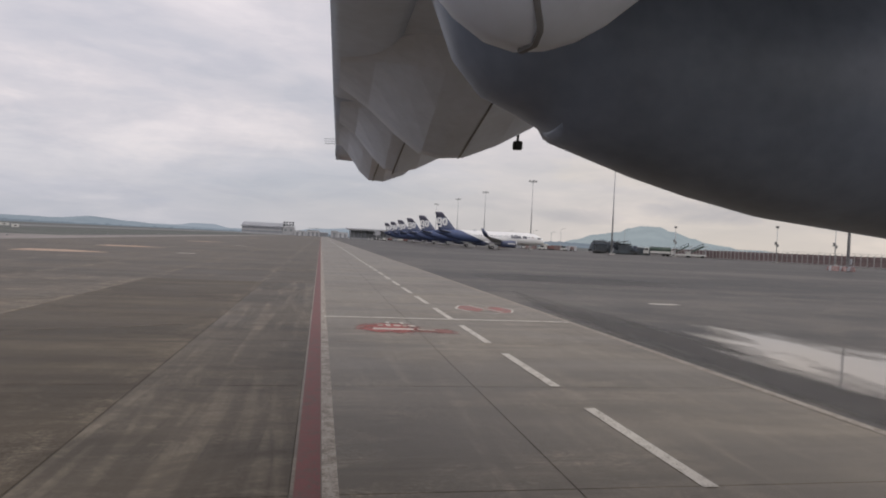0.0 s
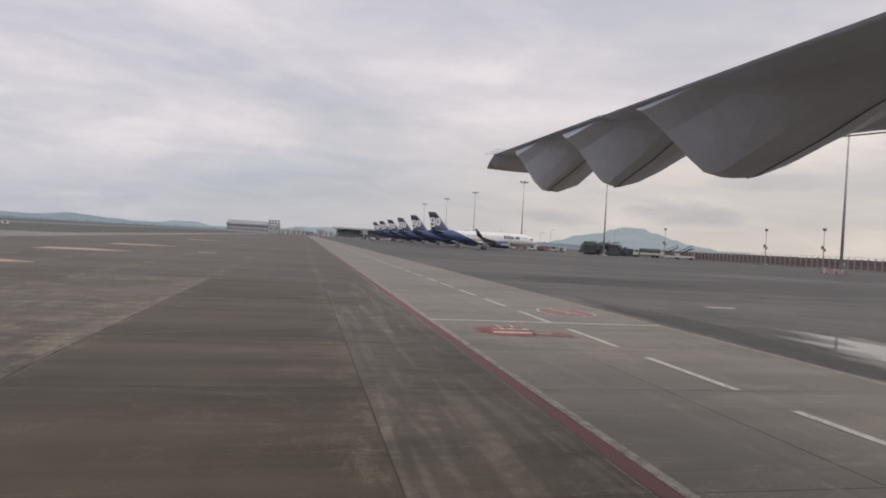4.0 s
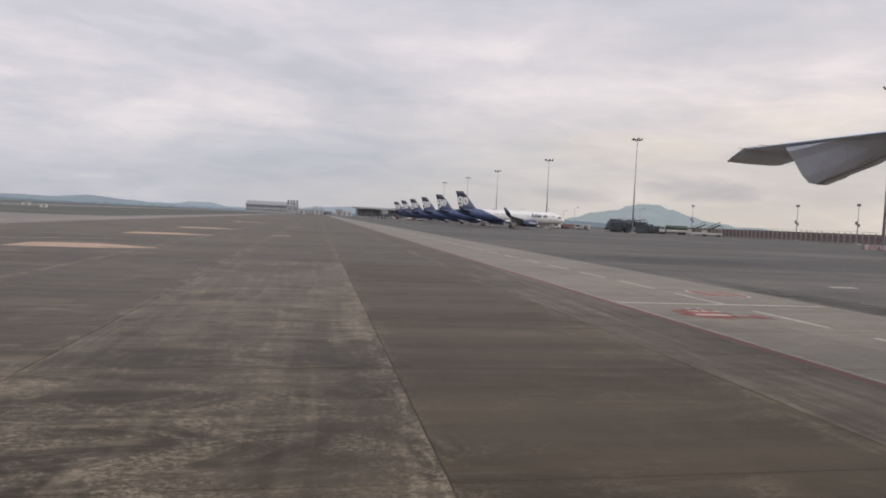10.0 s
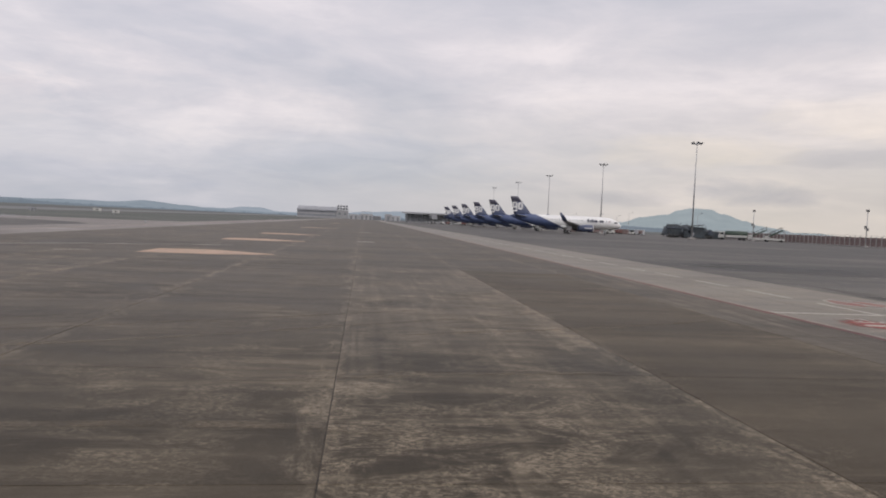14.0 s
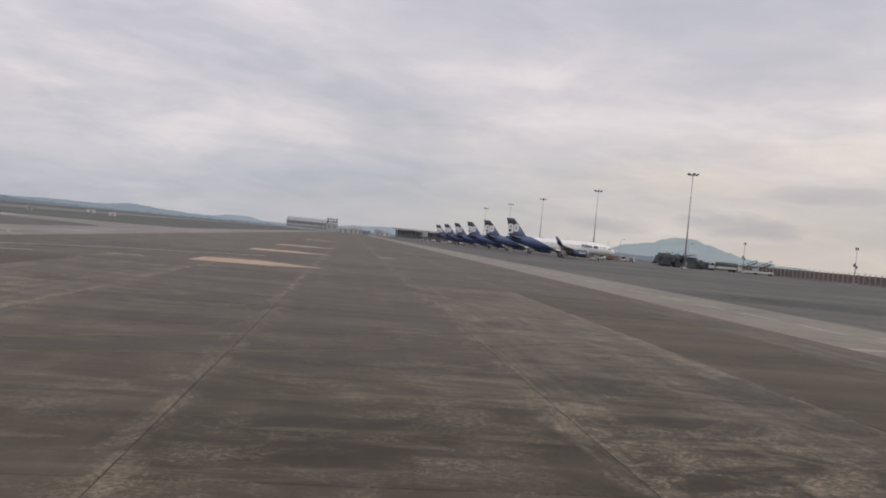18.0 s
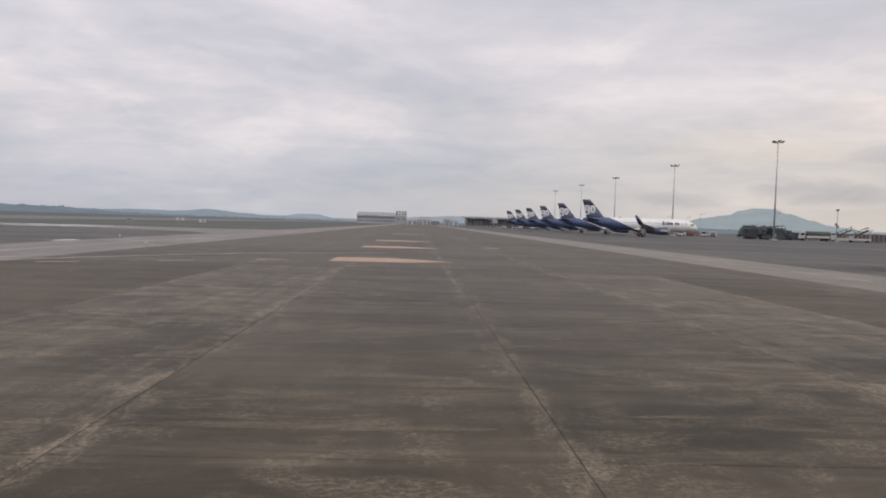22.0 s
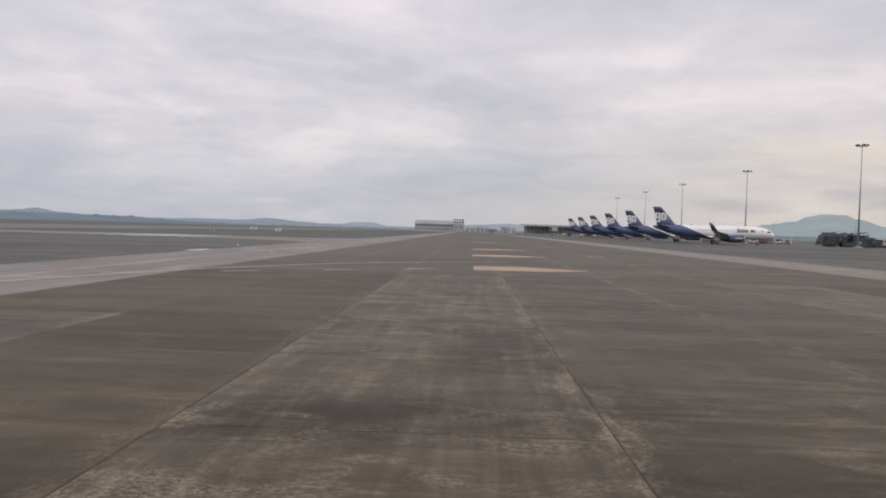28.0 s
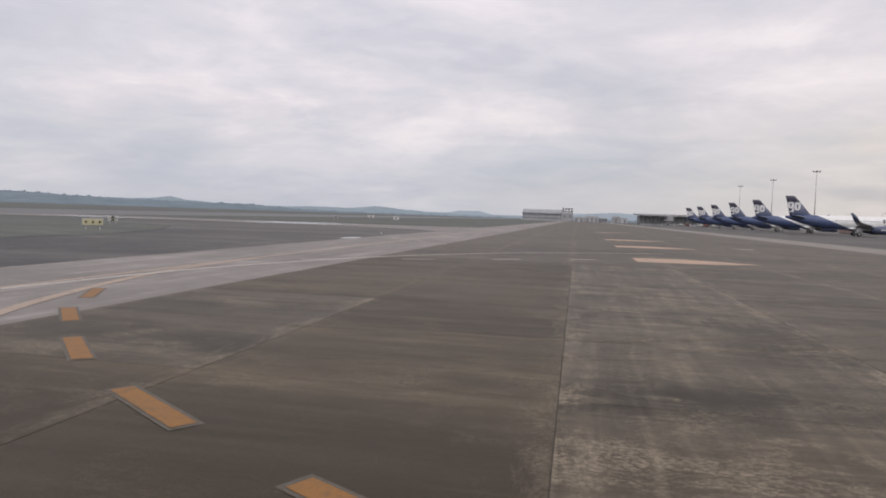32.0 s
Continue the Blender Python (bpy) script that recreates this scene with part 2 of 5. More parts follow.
def apron_concrete(name, dark, base, pale, scuff=1.0, hatch=0.0, rim=0.5, seed=0.0, spec=0.045, rough=(0.34, 0.52), tracks=0.0):
    """Old damp concrete: a brown even tone, thin pale streaks swept across, speckled worn patches, lime along the joints."""
    m = bpy.data.materials.new(name)
    m.use_nodes = True
    t = m.node_tree
    b = t.nodes["Principled BSDF"]
    co = nd(t, "ShaderNodeNewGeometry").outputs["Position"]

    def noise_at(sx, sy, detail=5.0, rough_=0.6, shift=0.0, dist=0.0):
        mp = nd(t, "ShaderNodeMapping", Vector=co)
        mp.inputs["Scale"].default_value = (sx, sy, 1)
        mp.inputs["Location"].default_value = (seed + shift, seed * 1.7 - shift, 0)
        return nd(t, "ShaderNodeTexNoise", Vector=mp.outputs[0], Scale=1.0, Detail=detail, Roughness=rough_, Distortion=dist).outputs[0]

    def step(value, a, c, top=1.0):
        return ramp(t, value, (a, (0, 0, 0)), (c, (top, top, top)))

    mul = lambda a, c: mth(t, "MULTIPLY", a, c)
    add = lambda a, c: mth(t, "ADD", a, c)
    patch = noise_at(0.23, 0.30, 5.0, 0.62, 21.0, 0.9)
    cloud = noise_at(0.10, 0.16, 4.0, 0.55, 0.0, 0.7)
    sweep = noise_at(0.15, 1.7, 7.0, 0.62, 4.0, 0.8)
    thin = noise_at(0.5, 4.6, 7.0, 0.68, 9.0, 0.8)
    down = noise_at(2.3, 0.11, 5.0, 0.60, 15.0, 0.6)
    speck = noise_at(13.0, 19.0, 5.0, 0.85, 33.0, 0.4)
    blotch = noise_at(0.8, 1.5, 7.0, 0.72, 27.0, 0.9)
    band = noise_at(0.03, 0.55, 4.0, 0.55, 57.0, 0.3)
    grain = noise_at(46.0, 46.0, 3.0, 0.7, 2.0)
    # the even tone: soft clouds, swept dark bands, grain
    tone = add(mul(cloud, 0.55), add(mul(sweep, 0.30), mul(band, 0.55)))
    tone = add(tone, mul(mth(t, "SUBTRACT", grain, 0.5), 0.30))
    r = t.nodes.new("ShaderNodeObjectInfo").outputs["Random"]
    tone = add(tone, mul(mth(t, "SUBTRACT", r, 0.5), 0.08))
    colour = mixc(t, step(tone, 0.61, 0.79), (*dark, 1), (*base, 1))
    # what has worn pale
    long_streak = mul(step(sweep, 0.53, 0.66), step(patch, 0.42, 0.62))
    fine_streak = mul(step(thin, 0.55, 0.67), step(patch, 0.46, 0.60))
    flecks = mul(step(speck, 0.47, 0.58), mul(step(blotch, 0.47, 0.60), step(patch, 0.44, 0.56)))
    wash = mul(step(patch, 0.46, 0.66), step(blotch, 0.38, 0.58))
    worn = add(add(mul(long_streak, 0.34 * scuff), mul(wash, 0.14 * scuff)), add(mul(fine_streak, 0.26 * scuff), mul(flecks, 0.50 * scuff)))
    if hatch:
        lanes = mul(step(down, 0.46, 0.64), step(cloud, 0.36, 0.56))
        worn = add(worn, mul(lanes, 0.26 * hatch))
        worn = add(worn, mul(mul(step(speck, 0.46, 0.56), step(blotch, 0.44, 0.57)), 0.50 * hatch))
        worn = add(worn, mul(step(cloud, 0.42, 0.62), 0.10 * hatch))
    if tracks:
        wavy = noise_at(2.7, 0.20, 4.0, 0.50, 71.0, 1.0)
        worn = add(worn, mul(mul(step(wavy, 0.49, 0.68), step(blotch, 0.30, 0.62)), tracks))
    if rim:
        x = nd(t, "ShaderNodeSeparateXYZ", Vector=co).outputs[0]
        cell = mth(t, "MODULO", add(x, 46.7 * 2 - 2.05), 4.667)
        gap = mth(t, "MINIMUM", cell, mth(t, "SUBTRACT", 4.667, cell))
        ragged = noise_at(2.2, 0.8, 7.0, 0.78, 41.0, 0.6)
        near = mth(t, "SUBTRACT", step(ragged, 0.44, 0.66, 0.75), gap, True)
        worn = add(worn, mul(mul(near, step(speck, 0.38, 0.56)), 2.0 * rim))
    worn = mth(t, "MINIMUM", worn, 1.0)
    t.links.new(mixc(t, worn, colour, (*pale, 1)), b.inputs["Base Color"])
    t.links.new(mth(t, "MULTIPLY_ADD", patch, rough[1] - rough[0]), b.inputs["Roughness"])
    b.inputs["Roughness"].links[0].from_node.inputs[2].default_value = rough[0]
    b.inputs["Specular IOR Level"].default_value = spec
    h = add(grain, mul(speck, 0.7))
    bp = nd(t, "ShaderNodeBump", Height=h, Strength=0.22, Distance=0.01)
    t.links.new(bp.outputs[0], b.inputs["Normal"])
    return m


def line_paint(name, color, under, worn=0.45, scale=5.0, rough=0.55):
    """Road paint worn through to the concrete in places."""
    m = bpy.data.materials.new(name)
    m.use_nodes = True
    t = m.node_tree
    b = t.nodes["Principled BSDF"]
    co = nd(t, "ShaderNodeNewGeometry").outputs["Position"]
    n = nd(t, "ShaderNodeTexNoise", Vector=co, Scale=scale, Detail=8.0, Roughness=0.75).outputs[0]
    n2 = nd(t, "ShaderNodeTexNoise", Vector=co, Scale=scale * 8, Detail=4.0, Roughness=0.7).outputs[0]
    w = mth(t, "ADD", mth(t, "MULTIPLY", n, 0.65), mth(t, "MULTIPLY", n2, 0.35))
    f = ramp(t, w, (worn - 0.08, (0, 0, 0)), (worn + 0.06, (1, 1, 1)))
    pale = tuple(c * 0.8 for c in color)
    t.links.new(mixc(t, f, (*under, 1), mixc(t, n2, (*pale, 1), (*color, 1))), b.inputs["Base Color"])
    b.inputs["Roughness"].default_value, b.inputs["Specular IOR Level"].default_value = rough, 0.22
    bp = nd(t, "ShaderNodeBump", Height=n2, Strength=0.2, Distance=0.01)
    t.links.new(bp.outputs[0], b.inputs["Normal"])
    return m


def livery():
    """White fuselage whose tail end and belly are navy, the border falling forwards."""
    m = bpy.data.materials.new("airliner_livery")
    m.use_nodes = True
    t = m.node_tree
    b = t.nodes["Principled BSDF"]
    co = t.nodes.new("ShaderNodeTexCoord").outputs["Object"]
    sep = nd(t, "ShaderNodeSeparateXYZ", Vector=co)
    # the border's height over the axis: falling 0.43 a metre
    line = mth(t, "SUBTRACT", 9.7, mth(t, "MULTIPLY", sep.outputs[0], 0.43))
    over = mth(t, "GREATER_THAN", sep.outputs[2], line)
    n = nd(t, "ShaderNodeTexNoise", Vector=co, Scale=0.8, Detail=6.0).outputs[0]
    white = ramp(t, n, (0.3, (0.80, 0.80, 0.79)), (0.7, (0.88, 0.88, 0.865)))
    # navy lifted well above the paint's own tone, haze included
    navy = ramp(t, n, (0.3, (0.068, 0.095, 0.190)), (0.7, (0.088, 0.120, 0.235)))
    t.links.new(mixc(t, over, navy, white), b.inputs["Base Color"])
    b.inputs["Roughness"].default_value = 0.32
    return m


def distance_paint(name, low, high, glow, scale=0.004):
    """Far hills seen through damp air, its haze painted in as the surface's glow."""
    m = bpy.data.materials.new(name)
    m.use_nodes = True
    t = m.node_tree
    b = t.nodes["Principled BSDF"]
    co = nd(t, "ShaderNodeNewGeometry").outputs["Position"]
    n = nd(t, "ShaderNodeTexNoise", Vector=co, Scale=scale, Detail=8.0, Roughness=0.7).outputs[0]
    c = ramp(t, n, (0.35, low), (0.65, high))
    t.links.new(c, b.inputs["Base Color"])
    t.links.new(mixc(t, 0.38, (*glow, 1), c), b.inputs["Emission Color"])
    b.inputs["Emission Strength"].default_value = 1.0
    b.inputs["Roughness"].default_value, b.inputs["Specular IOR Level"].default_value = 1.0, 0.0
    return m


M = {}
M["slab_worn"] = apron_concrete("worn_concrete", (0.041, 0.0337, 0.0245), (0.077, 0.0628, 0.0450), (0.265, 0.220, 0.161), 1.0, 0.60, 0.7, 0.0, 0.045, tracks=0.30)
M["slab"] = apron_concrete("stained_concrete", (0.042, 0.0345, 0.0250), (0.082, 0.0668, 0.0478), (0.25, 0.208, 0.152), 1.0, 0.24, 0.7, 7.3, 0.045)
M["slab_smooth"] = apron_concrete("dark_concrete", (0.056, 0.0455, 0.0330), (0.093, 0.0752, 0.0532), (0.22, 0.183, 0.134), 0.66, 0.12, 0.5, 13.1, 0.04, (0.38, 0.56))
M["road"] = apron_concrete("road_concrete", (0.084, 0.0695, 0.0480), (0.140, 0.1165, 0.0815), (0.30, 0.253, 0.184), 0.70, 0.15, 0.0, 3.9, 0.19, (0.30, 0.46), tracks=0.22)
M["tarmac"] = pavement("dark_tarmac", (0.027, 0.0255, 0.0235), (0.125, 0.113, 0.095), 0.9, 0.2, stain=1.0, seed=19.7, rough=(0.38, 0.60), spec=0.14, broad=1.3)
M["taxiway"] = pavement("grey_taxiway", (0.155, 0.136, 0.122), (0.36, 0.33, 0.305), 0.30, 0.75, stain=0.50, seed=27.7, spec=0.25)
M["slab_tyre"] = apron_concrete("tyre_worn_concrete", (0.041, 0.0343, 0.0260), (0.080, 0.0660, 0.0490), (0.24, 0.202, 0.150), 0.30, 0.35, 0.2, 61.0, 0.05, tracks=0.60)
M["runway"] = pavement("far_runway", (0.10, 0.10, 0.10), (0.19, 0.188, 0.185), 0.3, 0.2, stain=0.4, seed=71.0, spec=0.3)
M["joint"] = plain("joint_filler", (0.055, 0.046, 0.036), 0.85, vary=0.45, scale=1.6)
# grass and land greyed and lifted, bluish distance haze put into both colours
M["grass"] = pavement("wet_grass", (0.120, 0.127, 0.118), (0.228, 0.234, 0.212), 0.3, 0.0, stain=0.9, rough=(0.8, 1.0), seed=31.0, spec=0.05)
M["land"] = pavement("dull_land", (0.125, 0.132, 0.126), (0.20, 0.205, 0.19), 0.2, 0.0, stain=0.8, rough=(0.85, 1.0), seed=37.0, spec=0.1)
M["white_line"] = line_paint("white_road_paint", (0.60, 0.565, 0.495), (0.19, 0.163, 0.124), 0.44)
M["worn_white"] = line_paint("worn_white_paint", (0.42, 0.375, 0.315), (0.17, 0.145, 0.112), 0.50)
M["red_line"] = line_paint("red_road_paint", (0.185, 0.058, 0.054), (0.10, 0.068, 0.056), 0.48)
M["red_sign"] = line_paint("faded_red_paint", (0.37, 0.10, 0.092), (0.19, 0.16, 0.135), 0.50, 3.0)
M["yellow_line"] = line_paint("yellow_road_paint", (0.30, 0.142, 0.036), (0.15, 0.092, 0.046), 0.45)
M["pale_yellow"] = line_paint("faded_yellow_paint", (0.47, 0.36, 0.275), (0.22, 0.19, 0.165), 0.47)
M["faded_white"] = line_paint("faded_white_paint", (0.56, 0.52, 0.47), (0.22, 0.195, 0.165), 0.45)
M["pale_border"] = line_paint("worn_border_paint", (0.135, 0.117, 0.095), (0.090, 0.075, 0.056), 0.53)
M["orange_area"] = line_paint("salmon_area_paint", (0.54, 0.37, 0.26), (0.27, 0.205, 0.15), 0.46, 0.9)
M["livery"] = livery()
M["title_blue"] = plain("title_paint", (0.03, 0.036, 0.07), 0.4, vary=0.05)
# lighter and greyer than the true navy: haze before the aircraft mixed in
M["navy"] = plain("navy_paint", (0.086, 0.105, 0.178), 0.32, vary=0.15, scale=0.6)
M["fin_grey"] = plain("slate_paint", (0.125, 0.122, 0.165), 0.35, vary=0.1, scale=0.6)
M["white"] = plain("white_paint", (0.76, 0.76, 0.75), 0.38, vary=0.06, scale=0.7)
M["steel"] = plain("galvanised_steel", (0.46, 0.465, 0.47), 0.5, 0.2, 0.12, 1.5)
M["dark_steel"] = plain("dark_steel", (0.07, 0.072, 0.075), 0.5, 0.3, 0.15, 1.5)
M["pole_box"] = plain("weathered_grey_box", (0.20, 0.20, 0.195), 0.6, vary=0.15, scale=1.2)
M["rubber"] = plain("tyre_rubber", (0.02, 0.02, 0.02), 0.8)
M["glass"] = plain("dark_glass", (0.02, 0.025, 0.03), 0.1, vary=0.05)
# dark glass painted pale grey-blue: the haze over the terminal is in it
M["front_glass"] = plain("hazed_glass_front", (0.255, 0.272, 0.285), 0.6, vary=0.2, scale=0.3)
M["cabin_glass"] = plain("cabin_window_glass", (0.20, 0.21, 0.235), 0.3, vary=0.05)
M["lamp_glass"] = plain("floodlight_glass", (0.5, 0.52, 0.55), 0.2, vary=0.05)
M["brick"] = plain("brick_wall", (0.255, 0.19, 0.18), 0.85, vary=0.24, scale=0.9, bump=0.3)
M["post"] = plain("concrete_post", (0.41, 0.39, 0.37), 0.8, vary=0.15, scale=1.4, bump=0.2)
# far cladding blued, its darks lifted: distance haze mixed into the colours
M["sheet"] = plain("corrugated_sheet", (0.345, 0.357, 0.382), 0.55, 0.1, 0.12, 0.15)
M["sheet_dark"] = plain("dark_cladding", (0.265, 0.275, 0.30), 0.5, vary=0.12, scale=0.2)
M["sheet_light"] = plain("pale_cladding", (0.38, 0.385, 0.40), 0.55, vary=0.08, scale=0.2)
M["tank_black"] = plain("black_tank_plastic", (0.07, 0.075, 0.085), 0.5, vary=0.1)
M["plaster"] = plain("grey_plaster", (0.50, 0.51, 0.53), 0.85, vary=0.12, scale=0.3)
M["tarp"] = plain("dark_tarpaulin", (0.058, 0.072, 0.084), 0.7, vary=0.25, scale=0.6, bump=0.4)
M["loader_blue"] = plain("loader_paint", (0.075, 0.090, 0.120), 0.55, vary=0.25, scale=0.8)
M["truck_white"] = plain("truck_white", (0.58, 0.58, 0.55), 0.4, vary=0.12, scale=1.0)
M["truck_green"] = plain("truck_green", (0.05, 0.08, 0.06), 0.4, vary=0.12, scale=1.0)
M["faded_red"] = plain("faded_red_plastic", (0.36, 0.235, 0.225), 0.6, vary=0.2)
M["orange"] = plain("red_plastic", (0.20, 0.095, 0.085), 0.5, vary=0.2)
M["sign_yellow"] = plain("sign_yellow", (0.50, 0.47, 0.31), 0.5, vary=0.06)
M["black"] = plain("black_paint", (0.02, 0.02, 0.02), 0.5)
# wing and nacelle lighter and bluer: the window's veil is in their colours
M["wing_grey"] = plain("wing_paint", (0.64, 0.72, 0.86), 0.42, vary=0.07, scale=1.2)
M["fairing_grey"] = plain("fairing_paint", (0.74, 0.80, 0.92), 0.4, vary=0.06, scale=1.5)
M["nacelle_blue"] = plain("nacelle_paint", (0.19, 0.225, 0.29), 0.38, vary=0.16, scale=1.2)
M["seam"] = plain("seam_sealant", (0.22, 0.22, 0.23), 0.6)
# third colour of each: haze before the hills, given off by them
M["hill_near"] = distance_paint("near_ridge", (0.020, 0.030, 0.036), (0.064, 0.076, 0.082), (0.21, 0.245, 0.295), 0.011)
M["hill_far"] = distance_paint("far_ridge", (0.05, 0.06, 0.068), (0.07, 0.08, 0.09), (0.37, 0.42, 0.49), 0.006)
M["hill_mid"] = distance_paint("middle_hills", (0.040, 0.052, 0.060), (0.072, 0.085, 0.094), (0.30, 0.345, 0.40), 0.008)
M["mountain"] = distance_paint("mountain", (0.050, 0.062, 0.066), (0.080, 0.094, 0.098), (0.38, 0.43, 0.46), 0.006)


# ---- mesh helpers ----
def mesh_ob(name, bm, mat, smooth=False):
    me = bpy.data.meshes.new(name)
    bmesh.ops.recalc_face_normals(bm, faces=bm.faces)
    if bm.faces and all(f.normal.z < -0.99 for f in bm.faces):
        bmesh.ops.reverse_faces(bm, faces=bm.faces[:])
    bm.to_mesh(me)
    bm.free()
    for p in me.polygons:
        p.use_smooth = smooth
    me.materials.append(M[mat])
    return new(name, me)


def part(name, bm, mat, parent, label="", smooth=False):
    ob = mesh_ob(name, bm, mat, smooth)
    ob.parent = parent
    if label:
        tagged(ob, label)
    return ob


def thing(name, label, category, group="", kind="", at=None):
    ob = new(name)
    ob.empty_display_size = 0.3
    if at is not None:
        ob.matrix_world = at
    return tagged(ob, label, category, group, kind)


def box(x0, x1, y0, y1, z0, z1, bevel=0.0, bm=None):
    own = bmesh.new()
    bmesh.ops.create_cube(own, size=1.0, matrix=Matrix.Translation(((x0 + x1) / 2, (y0 + y1) / 2, (z0 + z1) / 2)) @ Matrix.Diagonal((x1 - x0, y1 - y0, z1 - z0, 1)))
    if bevel:
        bmesh.ops.bevel(own, geom=own.edges[:], offset=bevel, segments=2, affect="EDGES", profile=0.5)
    return merged(bm, own)


def merged(bm, own):
    if bm is None:
        return own
    me = bpy.data.meshes.new("tmp")
    own.to_mesh(me)
    own.free()
    bm.from_mesh(me)
    bpy.data.meshes.remove(me)
    return bm


def tube(a, b, r0, r1=None, seg=10, bm=None):
    """A round bar from a to b, tapering from r0 to r1."""
    a, b = Vector(a), Vector(b)
    own = bmesh.new()
    d = b - a
    m = Matrix.Translation((a + b) / 2) @ d.to_track_quat("Z", "Y").to_matrix().to_4x4()
    bmesh.ops.create_cone(own, cap_ends=True, segments=seg, radius1=r0, radius2=r0 if r1 is None else r1, depth=d.length, matrix=m)
    return merged(bm, own)


def loft(sections, bm=None):
    """Rings of points joined and capped; sections are lists of equal length."""
    own = bmesh.new()
    rings = [[own.verts.new(p) for p in s] for s in sections]
    n = len(rings[0])
    for r, q in zip(rings, rings[1:]):
        for i in range(n):
            own.faces.new((r[i], r[(i + 1) % n], q[(i + 1) % n], q[i]))
    own.faces.new(rings[0])
    own.faces.new(rings[-1][::-1])
    return merged(bm, own)


def oval(x, yc, zc, ry, rz, seg=20, power=2.0):
    out = []
    for i in range(seg):
        a = 2 * math.pi * i / seg
        c, s = math.cos(a), math.sin(a)
        k = (abs(c) ** power + abs(s) ** power) ** (-1 / power)
        out.append((x, yc + ry * c * k, zc + rz * s * k))
    return out


def foil(x_le, x_te, y, z, thick, n=7):
    """An aerofoil ring in the plane y, nose at x_le."""
    top, low = [], []
    for i in range(n):
        u = i / (n - 1)
        h = thick * (2.6 * math.sqrt(u) * (1 - u) + 0.06 * (1 - u)) * 0.5
        x = x_le + (x_te - x_le) * u
        top.append((x, y, z + h * 1.2))
        low.append((x, y, z - h * 0.8))
    return top + low[::-1][1:-1] if n > 2 else top


def flat(points, z=0.004, bm=None):
    own = bmesh.new()
    own.faces.new([own.verts.new((x, y, z)) for x, y in points])
    return merged(bm, own)


def strip(points, width, z=0.006, taper=False):
    """A line of that width along points in the plane, running out to nothing where it tapers."""
    own = bmesh.new()
    p = [Vector((x, y)) for x, y in points]
    rows = []
    for i, q in enumerate(p):
        d = (p[min(i + 1, len(p) - 1)] - p[max(i - 1, 0)]).normalized()
        n = Vector((-d.y, d.x)) * width / 2 * (max(0.06, math.sin(math.pi * i / (len(p) - 1))) ** 0.6 if taper else 1.0)
        rows.append((own.verts.new((*(q + n), z)), own.verts.new((*(q - n), z))))
    for a, b in zip(rows, rows[1:]):
        own.faces.new((a[0], a[1], b[1], b[0]))
    return own


def curve(points, steps=8):
    """A smooth line through a few points."""
    out = []
    p = [Vector(q) for q in points]
    for i in range(len(p) - 1):
        a, b, c, d = p[max(i - 1, 0)], p[i], p[i + 1], p[min(i + 2, len(p) - 1)]
        for k in range(steps):
            t = k / steps
            out.append(0.5 * (2 * b + (c - a) * t + (2 * a - 5 * b + 4 * c - d) * t * t + (3 * b - a - 3 * c + d) * t ** 3))
    out.append(p[-1])
    return [(q.x, q.y) for q in out]


def blob_outline(cx, cy, rx, ry, seed, n=40, rough=0.25):
    out = []
    for i in range(n):
        a = 2 * math.pi * i / n
        k = 1 + rough * noise.noise((math.cos(a) * 1.6 + seed, math.sin(a) * 1.6, seed)) + rough * 0.5 * noise.noise((math.cos(a) * 5, math.sin(a) * 5 + seed, 2.0))
        out.append((cx + rx * k * math.cos(a), cy + ry * k * math.sin(a)))
    return out


# ---- ground ----
tagged(mesh_ob("ground", box(-3300, 3300, -1200, 3300, -0.6, -0.05), "land"), "flat dull green land reaching the horizon", "ground", kind="structure")
apron = tagged(mesh_ob("apron", box(-35.3, 0.0, -40, 140, -0.05, -0.006), "joint"), "dark bed and joints under the apron slabs", "apron", kind="structure")
LANES = [-35.3, -30.6, -25.96, -21.3, -16.62, -11.95, -7.27, -2.6, -0.44]
ROW0, ROW = 7.78 - 3.95 * 2, 3.95
tagged(mesh_ob("pavement_far", box(-35.3, 0.0, 140, 760, -0.05, 0.0), "slab"), "far stretch of stained concrete apron", "pavement", kind="structure")
tagged(mesh_ob("pavement_tarmac", box(6.78, 150, -40, 760, -0.05, 0.0), "tarmac"), "dark wet tarmac of the parking apron", "pavement", kind="structure")
tagged(mesh_ob("taxiway", box(-43.6, -35.3, -200, 745, -0.05, 0.002), "taxiway"), "pale grey taxiway with yellow centre line", "taxiway", kind="structure")
tagged(mesh_ob("shoulder", box(-58, -43.6, -200, 104, -0.05, -0.002), "tarmac"), "dark tarmac shoulder beside the taxiway", "shoulder", kind="structure")
tagged(mesh_ob("shoulder_field", box(-86, -58, 36, 104, -0.05, -0.004), "tarmac"), "dark tarmac beside the connecting taxiway", "shoulder", kind="structure")
tagged(mesh_ob("grass_strip", flat([(-58, -200), (-58, 40.3), (-62.5, 53.3), (-69, 64.8), (-76, 68.8), (-86, 70.3), (-120, 71.3), (-120, -200)], 0.012), "grass"), "mown wet grass beside the taxiway", "grass", kind="structure")
tagged(mesh_ob("grass_field", flat([(-43.6, 124), (-52, 119), (-70, 117), (-120, 108), (-120, 760), (-43.6, 760)], 0.012), "grass"), "wet grass beyond the connecting taxiway", "grass", kind="structure")
tagged(mesh_ob("taxiway_link", flat([(-43.6, 84), (-48, 91), (-55, 95.5), (-63, 98), (-86, 95), (-120, 84), (-120, 108), (-70, 117), (-52, 119), (-43.6, 124)], 0.0), "taxiway"), "pale grey connecting taxiway turning off to the runway", "taxiway", kind="structure")
